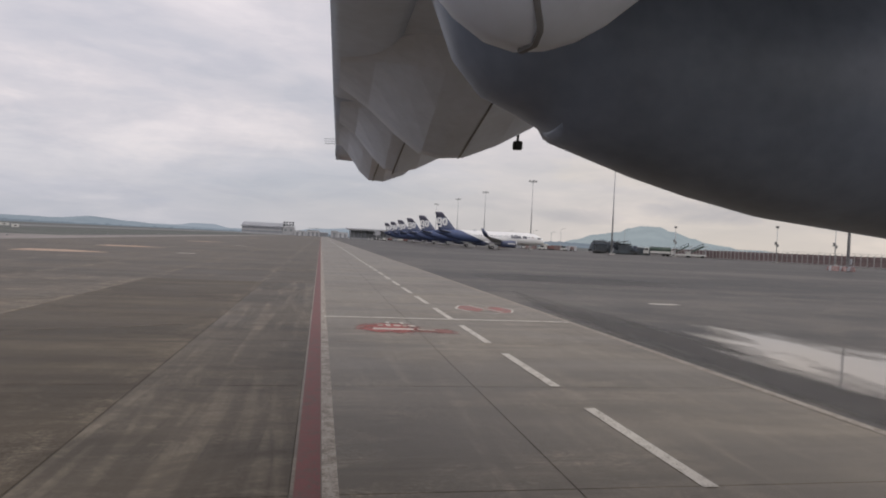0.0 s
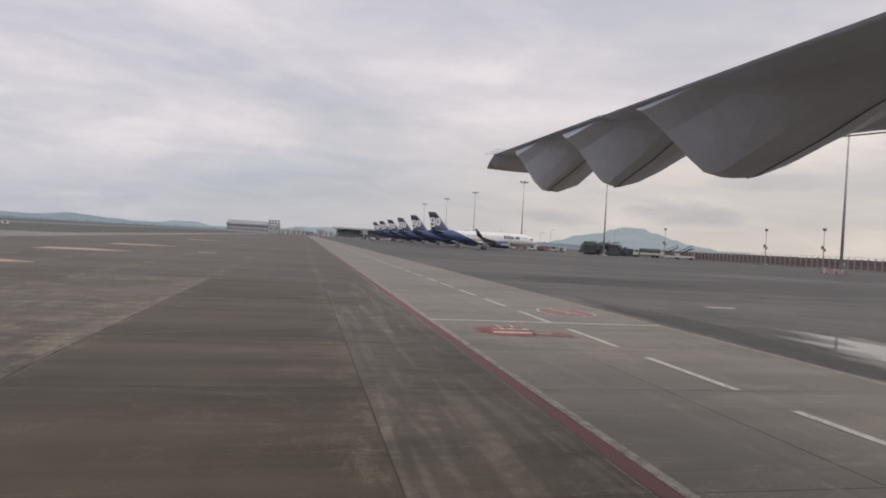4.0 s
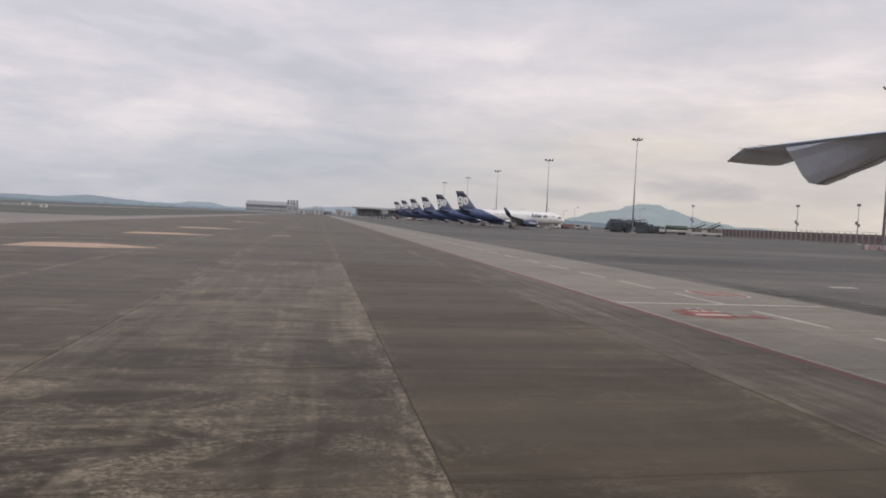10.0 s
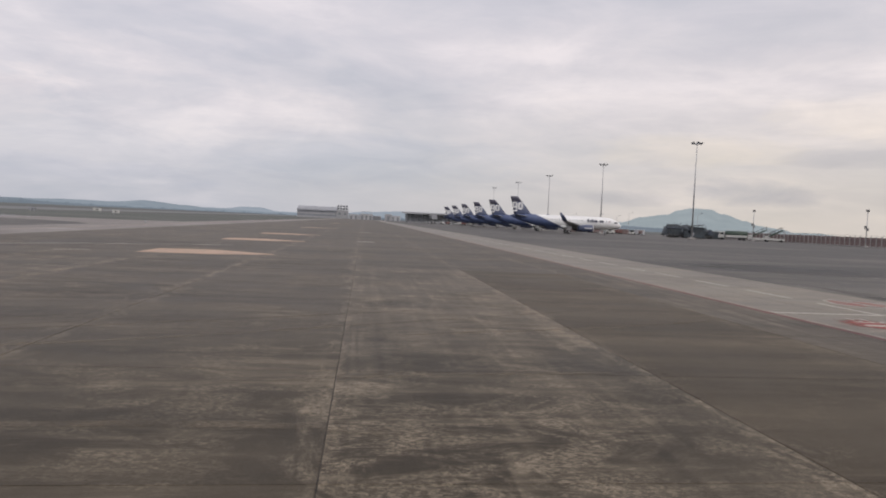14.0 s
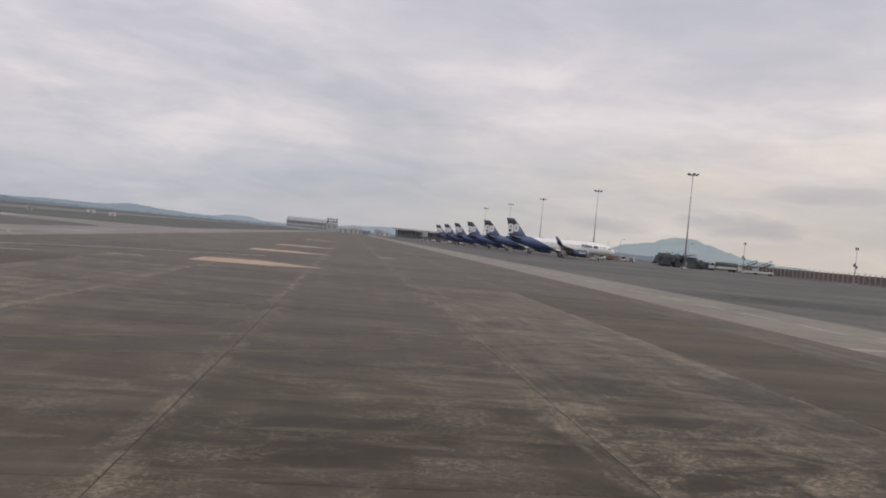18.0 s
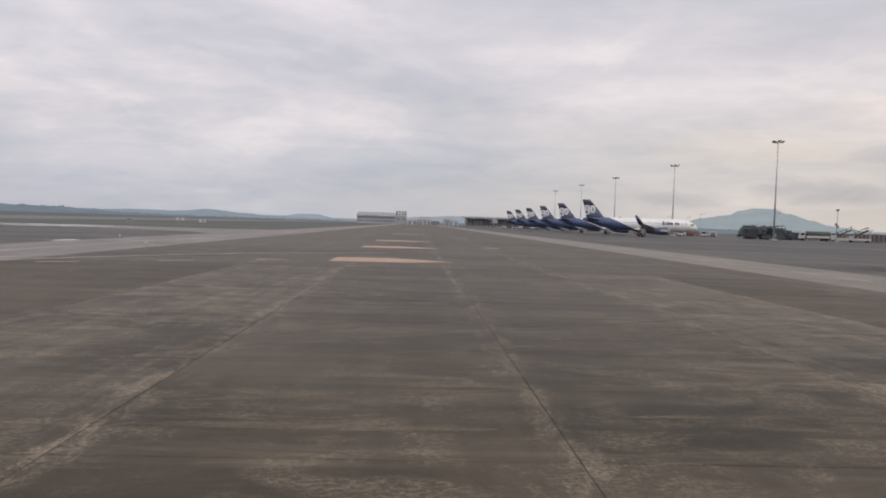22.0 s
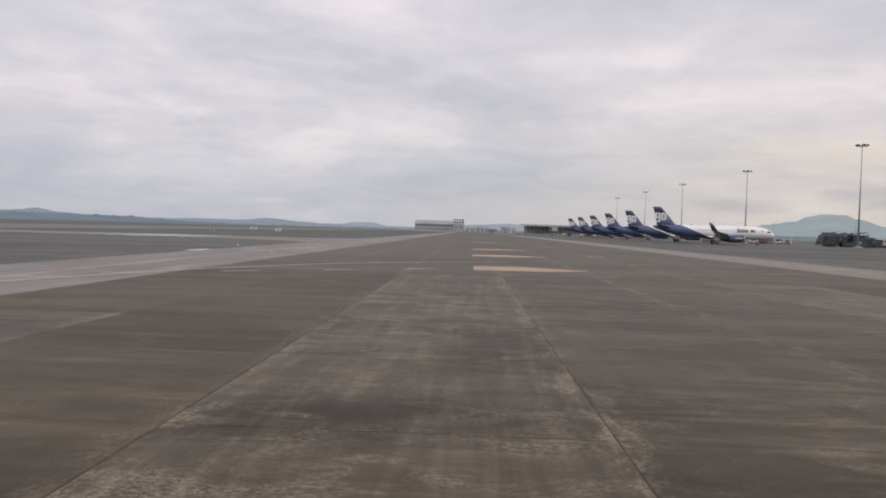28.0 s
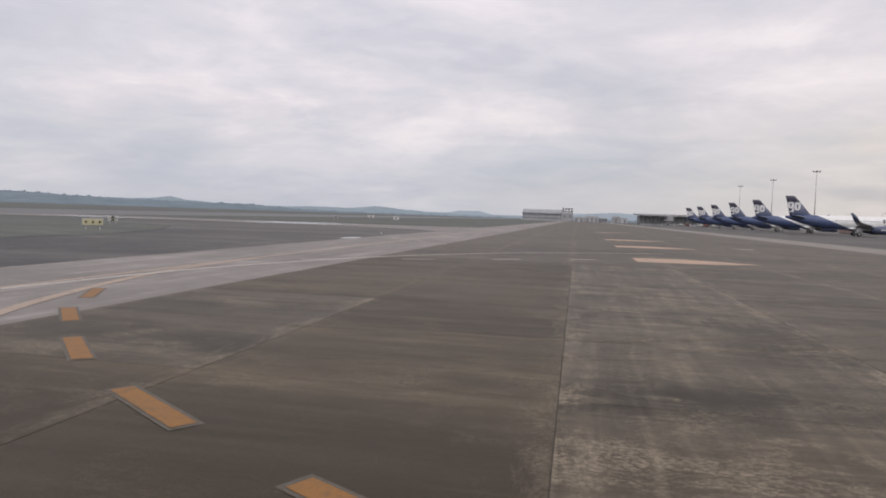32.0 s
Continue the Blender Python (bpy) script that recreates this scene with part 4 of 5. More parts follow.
def airliner(at):
    root = thing("airliner", "parked white and navy twin-engine airliner with tall navy fin", "airplane", "airliners parked in a row", at=at)
    part("fuselage", loft([oval(x, 0, zc, ry, rz, 28) for x, zc, rz, ry in FUSE]), "livery", root, smooth=True)
    # fin: upright foil, slate tip
    def fin_ring(z, le, te, th):
        return [(x, y, z) for x, y, _ in [(p[0], p[2] - 0.0, 0) for p in foil(le, te, 0, 0, th)]]
    fin = part("fin", loft([fin_ring(5.5, 8.6, 1.6, 0.5), fin_ring(6.3, 7.0, 1.35, 0.42), fin_ring(9.9, 4.1, 0.55, 0.3)]), "navy", root, "navy fin", smooth=True)
    part("fin_tip", loft([fin_ring(9.9, 4.1, 0.55, 0.3), fin_ring(11.6, 2.65, 0.05, 0.2), fin_ring(11.76, 2.35, 0.0, 0.1)]), "fin_grey", fin, "slate fin tip", smooth=True)
    for side in (-1, 1):
        y = side * 0.26
        # two rounded white blocks, each with an open slot, the aft one with a foot
        for cx, z0, z1, w in ((1.62, 7.85, 9.9, 1.75), (3.50, 7.25, 9.8, 1.72)):
            part("fin_block", rounded_ring(cx, (z0 + z1) / 2, w / 2, (z1 - z0) / 2, 0.21, (z1 - z0) * 0.27, y), "white", fin, "rounded white block on the fin")
        part("fin_block", loft([[(x, y + dy, z) for x, z in ((1.05, zz), (2.5, zz + 0.12))] + [(x, y - 0.02, z) for x, z in ((2.5, zz + 0.12), (1.05, zz))] for zz, dy in ((6.62, 0.02), (7.10, 0.02))]), "white", fin, "white foot under the block")
        part("fin_block", box(2.02, 2.5, y - 0.021, y + 0.021, 6.9, 8.6), "white", fin)
    for side in (-1, 1):
        part("tailplane", loft([foil(5.9, 2.0, side * 0.7, 5.1, 0.45), foil(2.4, 0.7, side * 6.2, 5.6, 0.2)]), "navy", root, smooth=True)
        part("leading_edge", tube((5.92, side * 0.9, 5.12), (2.42, side * 6.2, 5.62), 0.10, 0.05, 6), "sheet_light", root, "bright metal tailplane edge")
        w = part("wing", loft([foil(26.3, 18.9, side * 1.2, 2.55, 1.0), foil(22.6, 18.6, side * 6.2, 3.0, 0.62), foil(17.4, 15.8, side * 16.6, 3.95, 0.24)]), "steel", root, "grey metal wing", smooth=True)
        part("sharklet", loft([[(p[0], side * 16.6, p[2]) for p in foil(17.4, 15.8, 0, 3.95, 0.22)],
                               [(p[0], side * 17.2 + side * (p[2] - 4.25), 4.3) for p in foil(17.0, 15.5, 0, 4.25, 0.2)],
                               [(p[0], side * 17.55 + side * (p[2] - 5.2), 5.3) for p in foil(16.3, 15.0, 0, 5.2, 0.16)],
                               [(p[0], side * 17.75 + side * (p[2] - 6.5), 6.5) for p in foil(15.2, 14.5, 0, 6.5, 0.08)]]), "navy", w, "navy upturned wing tip", smooth=True)
        part("leading_edge", tube((22.62, side * 6.2, 3.02), (17.42, side * 16.6, 3.97), 0.13, 0.06, 6), "sheet_light", w, "bright metal leading edge")
        for yy in (8.0, 11.5):
            part("flap_fairing", loft([oval(x, side * yy, 3.02 + 0.09 * (yy - 6.2) + dz, r, r, 10) for x, dz, r in ((18.0 - 0.3 * (yy - 8), -0.05, 0.05), (19.2 - 0.35 * (yy - 8), -0.25, 0.22), (21.0 - 0.4 * (yy - 8), -0.2, 0.12))]), "steel", w, smooth=True)
        eng = part("engine", loft([oval(x, side * 5.75, 1.95, r, r, 22) for x, r in ((22.2, 0.75), (23.2, 0.98), (24.6, 1.2), (26.0, 1.24), (27.0, 1.16))]), "navy", root, "navy engine cowling", smooth=True)
        lip = [oval(x, side * 5.75, 1.95, r, r, 22) for x, r in ((26.95, 1.17), (27.3, 1.1), (27.4, 1.02), (27.25, 0.95), (26.6, 0.92))]
        part("intake_lip", loft(lip), "steel", eng, "bright metal intake lip", smooth=True)
        part("cowling_stripe", box(24.4, 26.7, side * 5.75 + side * 1.15, side * 5.75 + side * 1.26, 1.85, 2.15, 0.03), "white", eng, "white stripe on the cowling")
        part("pylon", loft([oval(x, side * 5.75, z, 0.16, h, 8) for x, z, h in ((20.8, 2.6, 0.12), (23.5, 2.85, 0.35), (26.0, 3.0, 0.12))]), "steel", eng)
        g = part("main_gear", tube((19.6, side * 3.8, 2.6), (19.6, side * 3.8, 0.6), 0.16, 0.12), "white", root, "white main gear leg")
        for dy in (-0.42, 0.42):
            part("wheel", wheel(19.6, side * 3.8 + dy, 0.58, 0.58, 0.4), "rubber", g)
            part("hub", tube((19.6, side * 3.8 + dy - 0.215, 0.58), (19.6, side * 3.8 + dy + 0.215, 0.58), 0.30, 0.30, 12), "white", g, "pale wheel hub")
        part("gear_door", box(18.9, 20.3, side * 4.2, side * 4.26, 1.0, 2.5, 0.02), "white", g)
        # title bars, kept as plain blocks
        if side < 0:
            for k, h1 in enumerate((5.0, 4.75, 5.0, 4.75, 4.7, 4.2, 4.75, 4.7)):
                part("title_bar", side_patch(26.0 + 0.68 * k, 26.0 + 0.68 * k + (0.5 if k != 5 else 0.2), 3.95, h1 + 0.12, side), "title_blue", root)
            for k in range(26):
                part("cabin_window", side_patch(13.6 + 0.74 * k, 13.6 + 0.74 * k + 0.27, 4.30, 4.66, side, 0.012, 1, 2), "cabin_glass", root)
        part("small_badge", side_patch(33.0, 33.9, 4.35, 4.6, side), "orange", root)
        part("cockpit_window", side_patch(35.0, 36.2, 3.95, 4.4, side, nx=5), "glass", root, "dark cockpit glass", smooth=True)
    part("belly_fairing", loft([oval(x, 0, z, ry, rz, 16) for x, z, ry, rz in ((15.5, 2.3, 0.6, 0.3), (18.0, 2.15, 2.0, 0.65), (25.5, 2.15, 2.0, 0.65), (28.0, 2.3, 0.6, 0.3))]), "livery", root, smooth=True)
    n = part("nose_gear", tube((32.6, 0, 2.1), (32.6, 0, 0.4), 0.11, 0.09), "white", root, "white nose gear leg")
    for dy in (-0.25, 0.25):
        part("wheel", wheel(32.6, dy, 0.38, 0.38, 0.22), "rubber", n)
        part("hub", tube((32.6, dy - 0.12, 0.38), (32.6, dy + 0.12, 0.38), 0.20, 0.20, 12), "white", n, "pale wheel hub")
    return root


PLANE_TURN = -9.5
plane = airliner(pose(37.4, 222.2, 0.0, 0, 0, PLANE_TURN))
for i in range(1, 6):
    copy_thing(plane, pose(37.4 + 0.55 * i, 222.2 + 41.7 * i, 0.0, 0, 0, PLANE_TURN))


# ---- floodlight masts ----
def mast(at, height):
    root = thing("floodlight_mast", "tall tapered steel floodlight mast beside the apron", "mast", "floodlight masts", at=at)
    part("pole", tube((0, 0, 0.5), (0, 0, height - 0.6), 0.29, 0.11, 14), "steel", root, smooth=True)
    part("plinth", box(-0.9, 0.9, -0.9, 0.9, 0, 0.55, 0.05), "post", root, "square concrete plinth")
    part("flange", tube((0, 0, 0.5), (0, 0, 0.62), 0.62, 0.62, 14), "steel", root)
    part("winch_box", box(0.3, 0.75, -0.25, 0.25, 1.2, 2.2, 0.03), "sheet", root)
    ring = bmesh.new()
    for k in range(12):
        a, b = 2 * math.pi * k / 12, 2 * math.pi * (k + 1) / 12
        tube((1.25 * math.cos(a), 1.25 * math.sin(a), height - 0.8), (1.25 * math.cos(b), 1.25 * math.sin(b), height - 0.8), 0.06, None, 6, ring)
    for k in range(4):
        a = math.pi / 2 * k
        tube((0, 0, height - 0.8), (1.25 * math.cos(a), 1.25 * math.sin(a), height - 0.8), 0.05, None, 6, ring)
    part("lamp_ring", ring, "steel", root)
    part("cap", tube((0, 0, height - 0.6), (0, 0, height), 0.3, 0.05, 10), "steel", root)
    for k in range(6):
        a = 2 * math.pi * k / 6 + 0.3
        m = Matrix.Translation((1.55 * math.cos(a), 1.55 * math.sin(a), height - 0.55)) @ Euler((0, radians(35), a)).to_matrix().to_4x4()
        bm = box(-0.12, 0.12, -0.36, 0.36, -0.32, 0.32, 0.03)
        bm.transform(m)
        f = part("floodlight", bm, "dark_steel", root)
        bm = box(0.125, 0.14, -0.3, 0.3, -0.26, 0.26)
        bm.transform(m)
        part("lamp_glass", bm, "lamp_glass", f)
    return root


for x, y, h in ((95.0, 107.5, 30.5), (92.1, 201.2, 31.0), (86.6, 268.3, 29.3), (85.0, 343.0, 29.3), (85.0, 414.0, 29.5), (84.0, 488.0, 29.5)):
    mast(pose(x, y, 0), h)


def barrier(at, colour):
    root = thing("road_barrier", "red and white plastic barrier block on the apron", "barrier", "barrier blocks round the mast", at=at)
    secs = [[(x, -w, z), (x, w, z), (x, w * 0.45, z2), (x, -w * 0.45, z2)] for x, w, z, z2 in ((-0.5, 0.22, 0, 0.72), (-0.42, 0.25, 0, 0.8), (0.42, 0.25, 0, 0.8), (0.5, 0.22, 0, 0.72))]
    part("block", loft(secs), colour, root)
    part("rib", box(-0.3, -0.12, -0.21, 0.21, 0.3, 0.5, 0.02), "post", root)
    part("rib", box(0.12, 0.3, -0.21, 0.21, 0.3, 0.5, 0.02), "post", root)


for i in range(9):
    barrier(pose(89.4 + 0.62 * i, 104.2 + 1.3 * (i % 3), 0, 0, 0, -30 + 17 * i), ("faded_red", "plaster", "faded_red")[i % 3])


# ---- boundary wall and its poles ----
def boundary_wall():
    wall = tagged(mesh_ob("wall_boundary", box(150.0, 150.25, 60, 300, 0, 0.35), "post"), "brick boundary wall with pale concrete posts", "wall", kind="structure")
    y = 60.0
    brick = bpy.data.meshes.new("panel")
    bm = box(-0.08, 0.08, -0.98, 0.98, 0, 2.75)
    bm.to_mesh(brick)
    bm.free()
    brick.materials.append(M["brick"])
    post = bpy.data.meshes.new("post")
    bm = box(-0.18, 0.18, -0.17, 0.17, 0, 3.35)
    tube((0, 0, 3.35), (0.35, 0, 3.9), 0.04, 0.03, 6, bm)
    bm.to_mesh(post)
    bm.free()
    post.materials.append(M["post"])
    while y < 300:
        p = new("post", post)
        p.parent, p.location = wall, (150.0, y, 0)
        q = new("panel", brick)
        q.parent, q.location = wall, (150.1, y + 1.15, 0.35)
        y += 2.3
    wires = bmesh.new()
    for dx, z in ((0.12, 3.5), (0.24, 3.7), (0.35, 3.88)):
        box(150 + dx, 150 + dx + 0.02, 60, 300, z, z + 0.02, 0, wires)
    part("wire", wires, "dark_steel", wall, "strands of wire on the wall")


boundary_wall()


def camera_pole(at):
    root = thing("surveillance_pole", "slim steel pole with two boxes and a lamp head", "pole", "poles along the wall", at=at)
    part("pole", tube((0, 0, 0), (0, 0, 11.6), 0.15, 0.10), "steel", root, smooth=True)
    part("base", box(-0.6, 0.6, -0.6, 0.6, 0, 0.5, 0.04), "post", root)
    part("lamp_head", box(-0.40, 0.40, -0.35, 0.35, 10.9, 11.6, 0.08), "pole_box", root)
    part("cabinet", box(-0.6, -0.12, -0.3, 0.3, 5.7, 6.6, 0.05), "pole_box", root)
    part("cabinet", box(0.12, 0.5, -0.25, 0.25, 5.0, 5.9, 0.05), "pole_box", root)
    part("bracket", box(-0.8, 0.8, -0.08, 0.08, 5.5, 5.62), "steel", root)


def lamp_post(at, h):
    root = thing("lamp_post", "slender grey lamp post with a short arm", "lamp post", "lamp posts beyond the apron", at=at)
    part("pole", tube((0, 0, 0), (0, 0, h), 0.11, 0.07, 8), "steel", root)
    part("arm", tube((0, 0, h), (1.5, 0, h + 0.3), 0.05, 0.04, 6), "steel", root)
    part("lantern", box(1.3, 2.0, -0.16, 0.16, h + 0.2, h + 0.38, 0.04), "dark_steel", root)


for x, y, h in ((112.0, 300.0, 10.0), (104.0, 318.0, 9.0), (126.0, 262.0, 10.0), (98.0, 340.0, 9.0), (118.0, 330.0, 9.0)):
    lamp_post(pose(x, y, 0), h)
for y in (187.0, 163.0, 138.5, 118.0):
    camera_pole(pose(141.0, y, 0))
for x, y in ((131.5, 231.0),):
    camera_pole(pose(x, y, 0))


# ---- vehicles and equipment by the wall ----
def truck_wheels(root, xs, w, r=0.5):
    for x in xs:
        for s in (-1, 1):
            part("wheel", wheel(x, s * w, r, r, 0.32), "rubber", root)


def bowser(at):
    root = thing("fuel_truck", "white and dark green refuelling truck parked by the wall", "truck", at=at)
    part("chassis", box(-5.2, 5.2, -0.9, 0.9, 0.7, 1.1, 0.04), "dark_steel", root)
    cab = part("cab", loft([[(-5.4, -1.2, 0.8), (-5.4, 1.2, 0.8), (-5.3, 1.2, 1.9), (-4.9, 1.15, 3.1), (-4.9, -1.15, 3.1), (-5.3, -1.2, 1.9)],
                            [(-3.3, -1.2, 0.8), (-3.3, 1.2, 0.8), (-3.3, 1.2, 1.9), (-3.3, 1.15, 3.1), (-3.3, -1.15, 3.1), (-3.3, -1.2, 1.9)]]), "truck_white", root, "white cab")
    part("side_window", box(-4.8, -3.6, -1.24, -1.18, 2.0, 2.8), "glass", cab)
    part("windscreen", loft([[(-5.32, -1.0, 1.95), (-5.32, 1.0, 1.95), (-5.29, 1.0, 1.95), (-5.29, -1.0, 1.95)], [(-4.99, -1.0, 2.9), (-4.99, 1.0, 2.9), (-4.96, 1.0, 2.9), (-4.96, -1.0, 2.9)]]), "glass", cab)
    part("tank", loft([oval(x, 0, 2.4, ry, rz, 18) for x, ry, rz in ((-3.0, 0.9, 0.8), (-2.9, 1.2, 1.15), (4.9, 1.2, 1.15), (5.0, 0.9, 0.8))]), "truck_green", root, "dark green tank", smooth=True)
    part("locker", box(-2.8, 4.8, -1.25, -1.0, 1.0, 1.9, 0.04), "truck_white", root, "pale side locker")
    part("ladder_rail", tube((-2.6, -0.5, 3.7), (4.6, -0.5, 3.7), 0.04), "steel", root)
    truck_wheels(root, (-4.2, 2.4, 3.8), 1.05)


def stairs_truck(at):
    root = thing("passenger_stairs", "white mobile passenger stairs with dark handrails", "passenger stairs", "stairs trucks by the wall", at=at)
    part("chassis", box(-3.6, 3.6, -1.1, 1.1, 0.55, 1.3, 0.06), "truck_white", root)
    cab = part("cab", box(2.0, 3.7, -1.1, 1.1, 1.3, 2.3, 0.15), "truck_white", root)
    part("cab_window", box(2.3, 3.4, -1.13, -1.08, 1.6, 2.1), "glass", cab)
    for k in range(14):
        x, z = 3.0 - 0.42 * k, 1.35 + 0.23 * k
        part("step", box(x - 0.24, x + 0.24, -0.8, 0.8, z - 0.08, z, 0.01), "steel", root)
    for s in (-0.85, 0.85):
        part("stringer", loft([[(3.3, s - 0.05, 1.1), (3.3, s + 0.05, 1.1), (3.3, s + 0.05, 1.5), (3.3, s - 0.05, 1.5)], [(-2.8, s - 0.05, 4.2), (-2.8, s + 0.05, 4.2), (-2.8, s + 0.05, 4.7), (-2.8, s - 0.05, 4.7)]]), "truck_green", root)
        part("handrail", tube((3.2, s, 2.4), (-2.8, s, 5.6), 0.07), "dark_steel", root)
        for k in range(5):
            x = 3.0 - 1.4 * k
            part("baluster", tube((x, s, 1.4 + 0.52 * (3.2 - x)), (x, s, 2.4 + 0.53 * (3.2 - x)), 0.05), "dark_steel", root)
    part("landing", box(-4.3, -2.7, -1.0, 1.0, 4.3, 4.5, 0.02), "steel", root)
    part("strut", tube((-3.5, 0.7, 1.2), (-3.5, 0.7, 4.3), 0.1), "steel", root)
    part("strut", tube((-3.5, -0.7, 1.2), (-3.5, -0.7, 4.3), 0.1), "steel", root)
    truck_wheels(root, (-2.5, 2.6), 0.95, 0.42)


def tarp_shelter(at, w, d, h, seed):
    root = thing("equipment_shelter", "dark tarpaulin shelter sagging over ground equipment", "shelter", at=at)
    bm = bmesh.new()
    n = 14
    g = []
    for i in range(n + 1):
        row = []
        for k in range(7):
            u, v = i / n, k / 6
            z = h * (1 - abs(2 * v - 1) ** 2.2 * 0.55) * (1 - 0.25 * abs(2 * u - 1) ** 3)
            z += 1.3 * noise.noise((u * 7 + seed, v * 5, seed)) + 0.7 * noise.noise((u * 19, v * 9 + seed, seed)) - 0.9 * u
            if k in (0, 6) or i in (0, n):
                z = max(0.25, z * 0.35)
            row.append(bm.verts.new((w * (u - 0.5), d * (v - 0.5), z)))
        g.append(row)
    for i in range(n):
        for k in range(6):
            bm.faces.new((g[i][k], g[i + 1][k], g[i + 1][k + 1], g[i][k + 1]))
    ob = part("cover", bm, "tarp", root, "dark sagging tarpaulin", smooth=True)
    for u in (-0.42, -0.14, 0.14, 0.42):
        for s in (-1, 1):
            part("prop", tube((w * u, s * d * 0.44, 0), (w * u, s * d * 0.44, h * 0.5), 0.09), "dark_steel", root)
    for k in range(5):
        x = w * (-0.35 + 0.17 * k)
        part("beam", tube((x, -d * 0.2, h * 0.55), (x + 2.6, d * 0.1, h * (1.02 + 0.05 * (k % 2))), 0.16, 0.1, 6), "dark_steel", root)
    part("crate", box(-w * 0.3, -w * 0.1, -d * 0.3, d * 0.1, 0, 1.6, 0.05), "truck_green", root)
    part("crate", box(w * 0.05, w * 0.3, -d * 0.3, d * 0.2, 0, 1.9, 0.05), "dark_steel", root)


def tug(at, colour):
    root = thing("baggage_tractor", "small airport tractor parked on the apron", "tractor", "tractors and carts by the wall", at=at)
    part("body", box(-1.6, 1.6, -0.8, 0.8, 0.35, 1.15, 0.12), colour, root)
    part("cab", box(-0.6, 0.7, -0.7, 0.7, 1.15, 2.0, 0.1), "glass", root)
    part("roof", box(-0.7, 0.8, -0.75, 0.75, 2.0, 2.1, 0.03), colour, root)
    truck_wheels(root, (-1.0, 1.0), 0.75, 0.36)


def cart(at, colour):
    root = thing("baggage_cart", "covered baggage cart with a curtain side", "baggage cart", "tractors and carts by the wall", at=at)
    part("bed", box(-1.6, 1.6, -0.8, 0.8, 0.45, 0.65, 0.03), "dark_steel", root)
    part("cover", box(-1.55, 1.55, -0.78, 0.78, 0.65, 1.9, 0.08), colour, root)
    part("drawbar", tube((1.6, 0, 0.5), (2.6, 0, 0.4), 0.05), "steel", root)
    truck_wheels(root, (-1.0, 1.0), 0.7, 0.28)


def loader(at, lift, colour, seed):
    """A cargo loader: low chassis, two decks on scissor arms, rails and a small cab."""
    root = thing("cargo_loader", "dark cargo loader with raised deck and sloping beams", "cargo loader", "loaders parked by the wall", at=at)
    part("chassis", box(-4.2, 4.2, -1.5, 1.5, 0.5, 1.2, 0.06), "dark_steel", root)
    main = part("main_deck", box(-1.6, 4.4, -1.6, 1.6, lift, lift + 0.35, 0.05), colour, root, "dark main deck")
    part("front_deck", box(-4.4, -1.8, -1.6, 1.6, 1.6, 1.95, 0.05), colour, root)
    for sy in (-1.2, 1.2):
        part("scissor_arm", tube((-1.2, sy, 1.1), (4.0, sy, lift), 0.14, None, 6), "dark_steel", root)
        part("scissor_arm", tube((4.0, sy * 0.9, 1.1), (-1.2, sy * 0.9, lift), 0.14, None, 6), "dark_steel", root)
        part("deck_rail", box(-1.5, 4.3, sy * 1.28 - 0.04, sy * 1.28 + 0.04, lift + 0.9, lift + 1.0), "dark_steel", main)
        for k in range(5):
            part("rail_post", box(-1.5 + 1.42 * k, -1.42 + 1.42 * k, sy * 1.28 - 0.04, sy * 1.28 + 0.04, lift + 0.35, lift + 0.9), "dark_steel", main)
    cab = part("cab", box(-4.3, -3.0, -2.1, -1.0, 1.95, 3.6, 0.1), colour, root)
    part("cab_window", box(-4.1, -3.2, -2.13, -2.08, 2.7, 3.3), "glass", cab)
    part("side_panel", box(-4.0, 4.0, -1.62, -1.52, 0.35, 1.5, 0.03), "tarp", root)
    part("load", box(-0.8 + 0.5 * seed, 3.4, -1.3, 1.3, 1.22, lift - 0.05, 0.15), "tarp", root, "dark covered load under the deck")
    part("boom", tube((-2.4 + seed, 0.6, lift + 0.4), (3.8 + 0.6 * seed, -0.4, lift + 1.5), 0.17, 0.10, 6), "dark_steel", root, "sloping dark boom")
    truck_wheels(root, (-3.2, 2.2, 3.4), 1.35, 0.5)


loader(pose(108.6, 243.5, 0, 0, 0, 172), 3.5, "loader_blue", 0.0)
loader(pose(113.6, 241.5, 0, 0, 0, -6), 3.9, "tarp", 0.6)
loader(pose(118.4, 244.0, 0, 0, 0, 168), 3.0, "loader_blue", 0.3)
tarp_shelter(pose(112.5, 249.0, 0, 0, 0, -8), 14.0, 6.0, 5.4, 1.0)
bowser(pose(131.0, 243.0, 0, 0, 0, -25))
stairs_truck(pose(137.0, 236.0, 0, 0, 0, 150))
stairs_truck(pose(143.0, 235.5, 0.0, 0, 0, 165))
for i, (x, y, c) in enumerate(((100, 292, "truck_white"), (105, 294, "orange"), (111, 293, "truck_white"), (116, 295, "brick"), (93, 298, "truck_white"))):
    (tug if i % 2 == 0 else cart)(pose(x, y, 0, 0, 0, 20 * i), c)
for i, (x, y) in enumerate(((56, 470), (60, 474), (66, 478), (50, 486), (45, 480))):
    cart(pose(x, y, 0, 0, 0, 15 * i), ("truck_white", "orange")[i % 2])


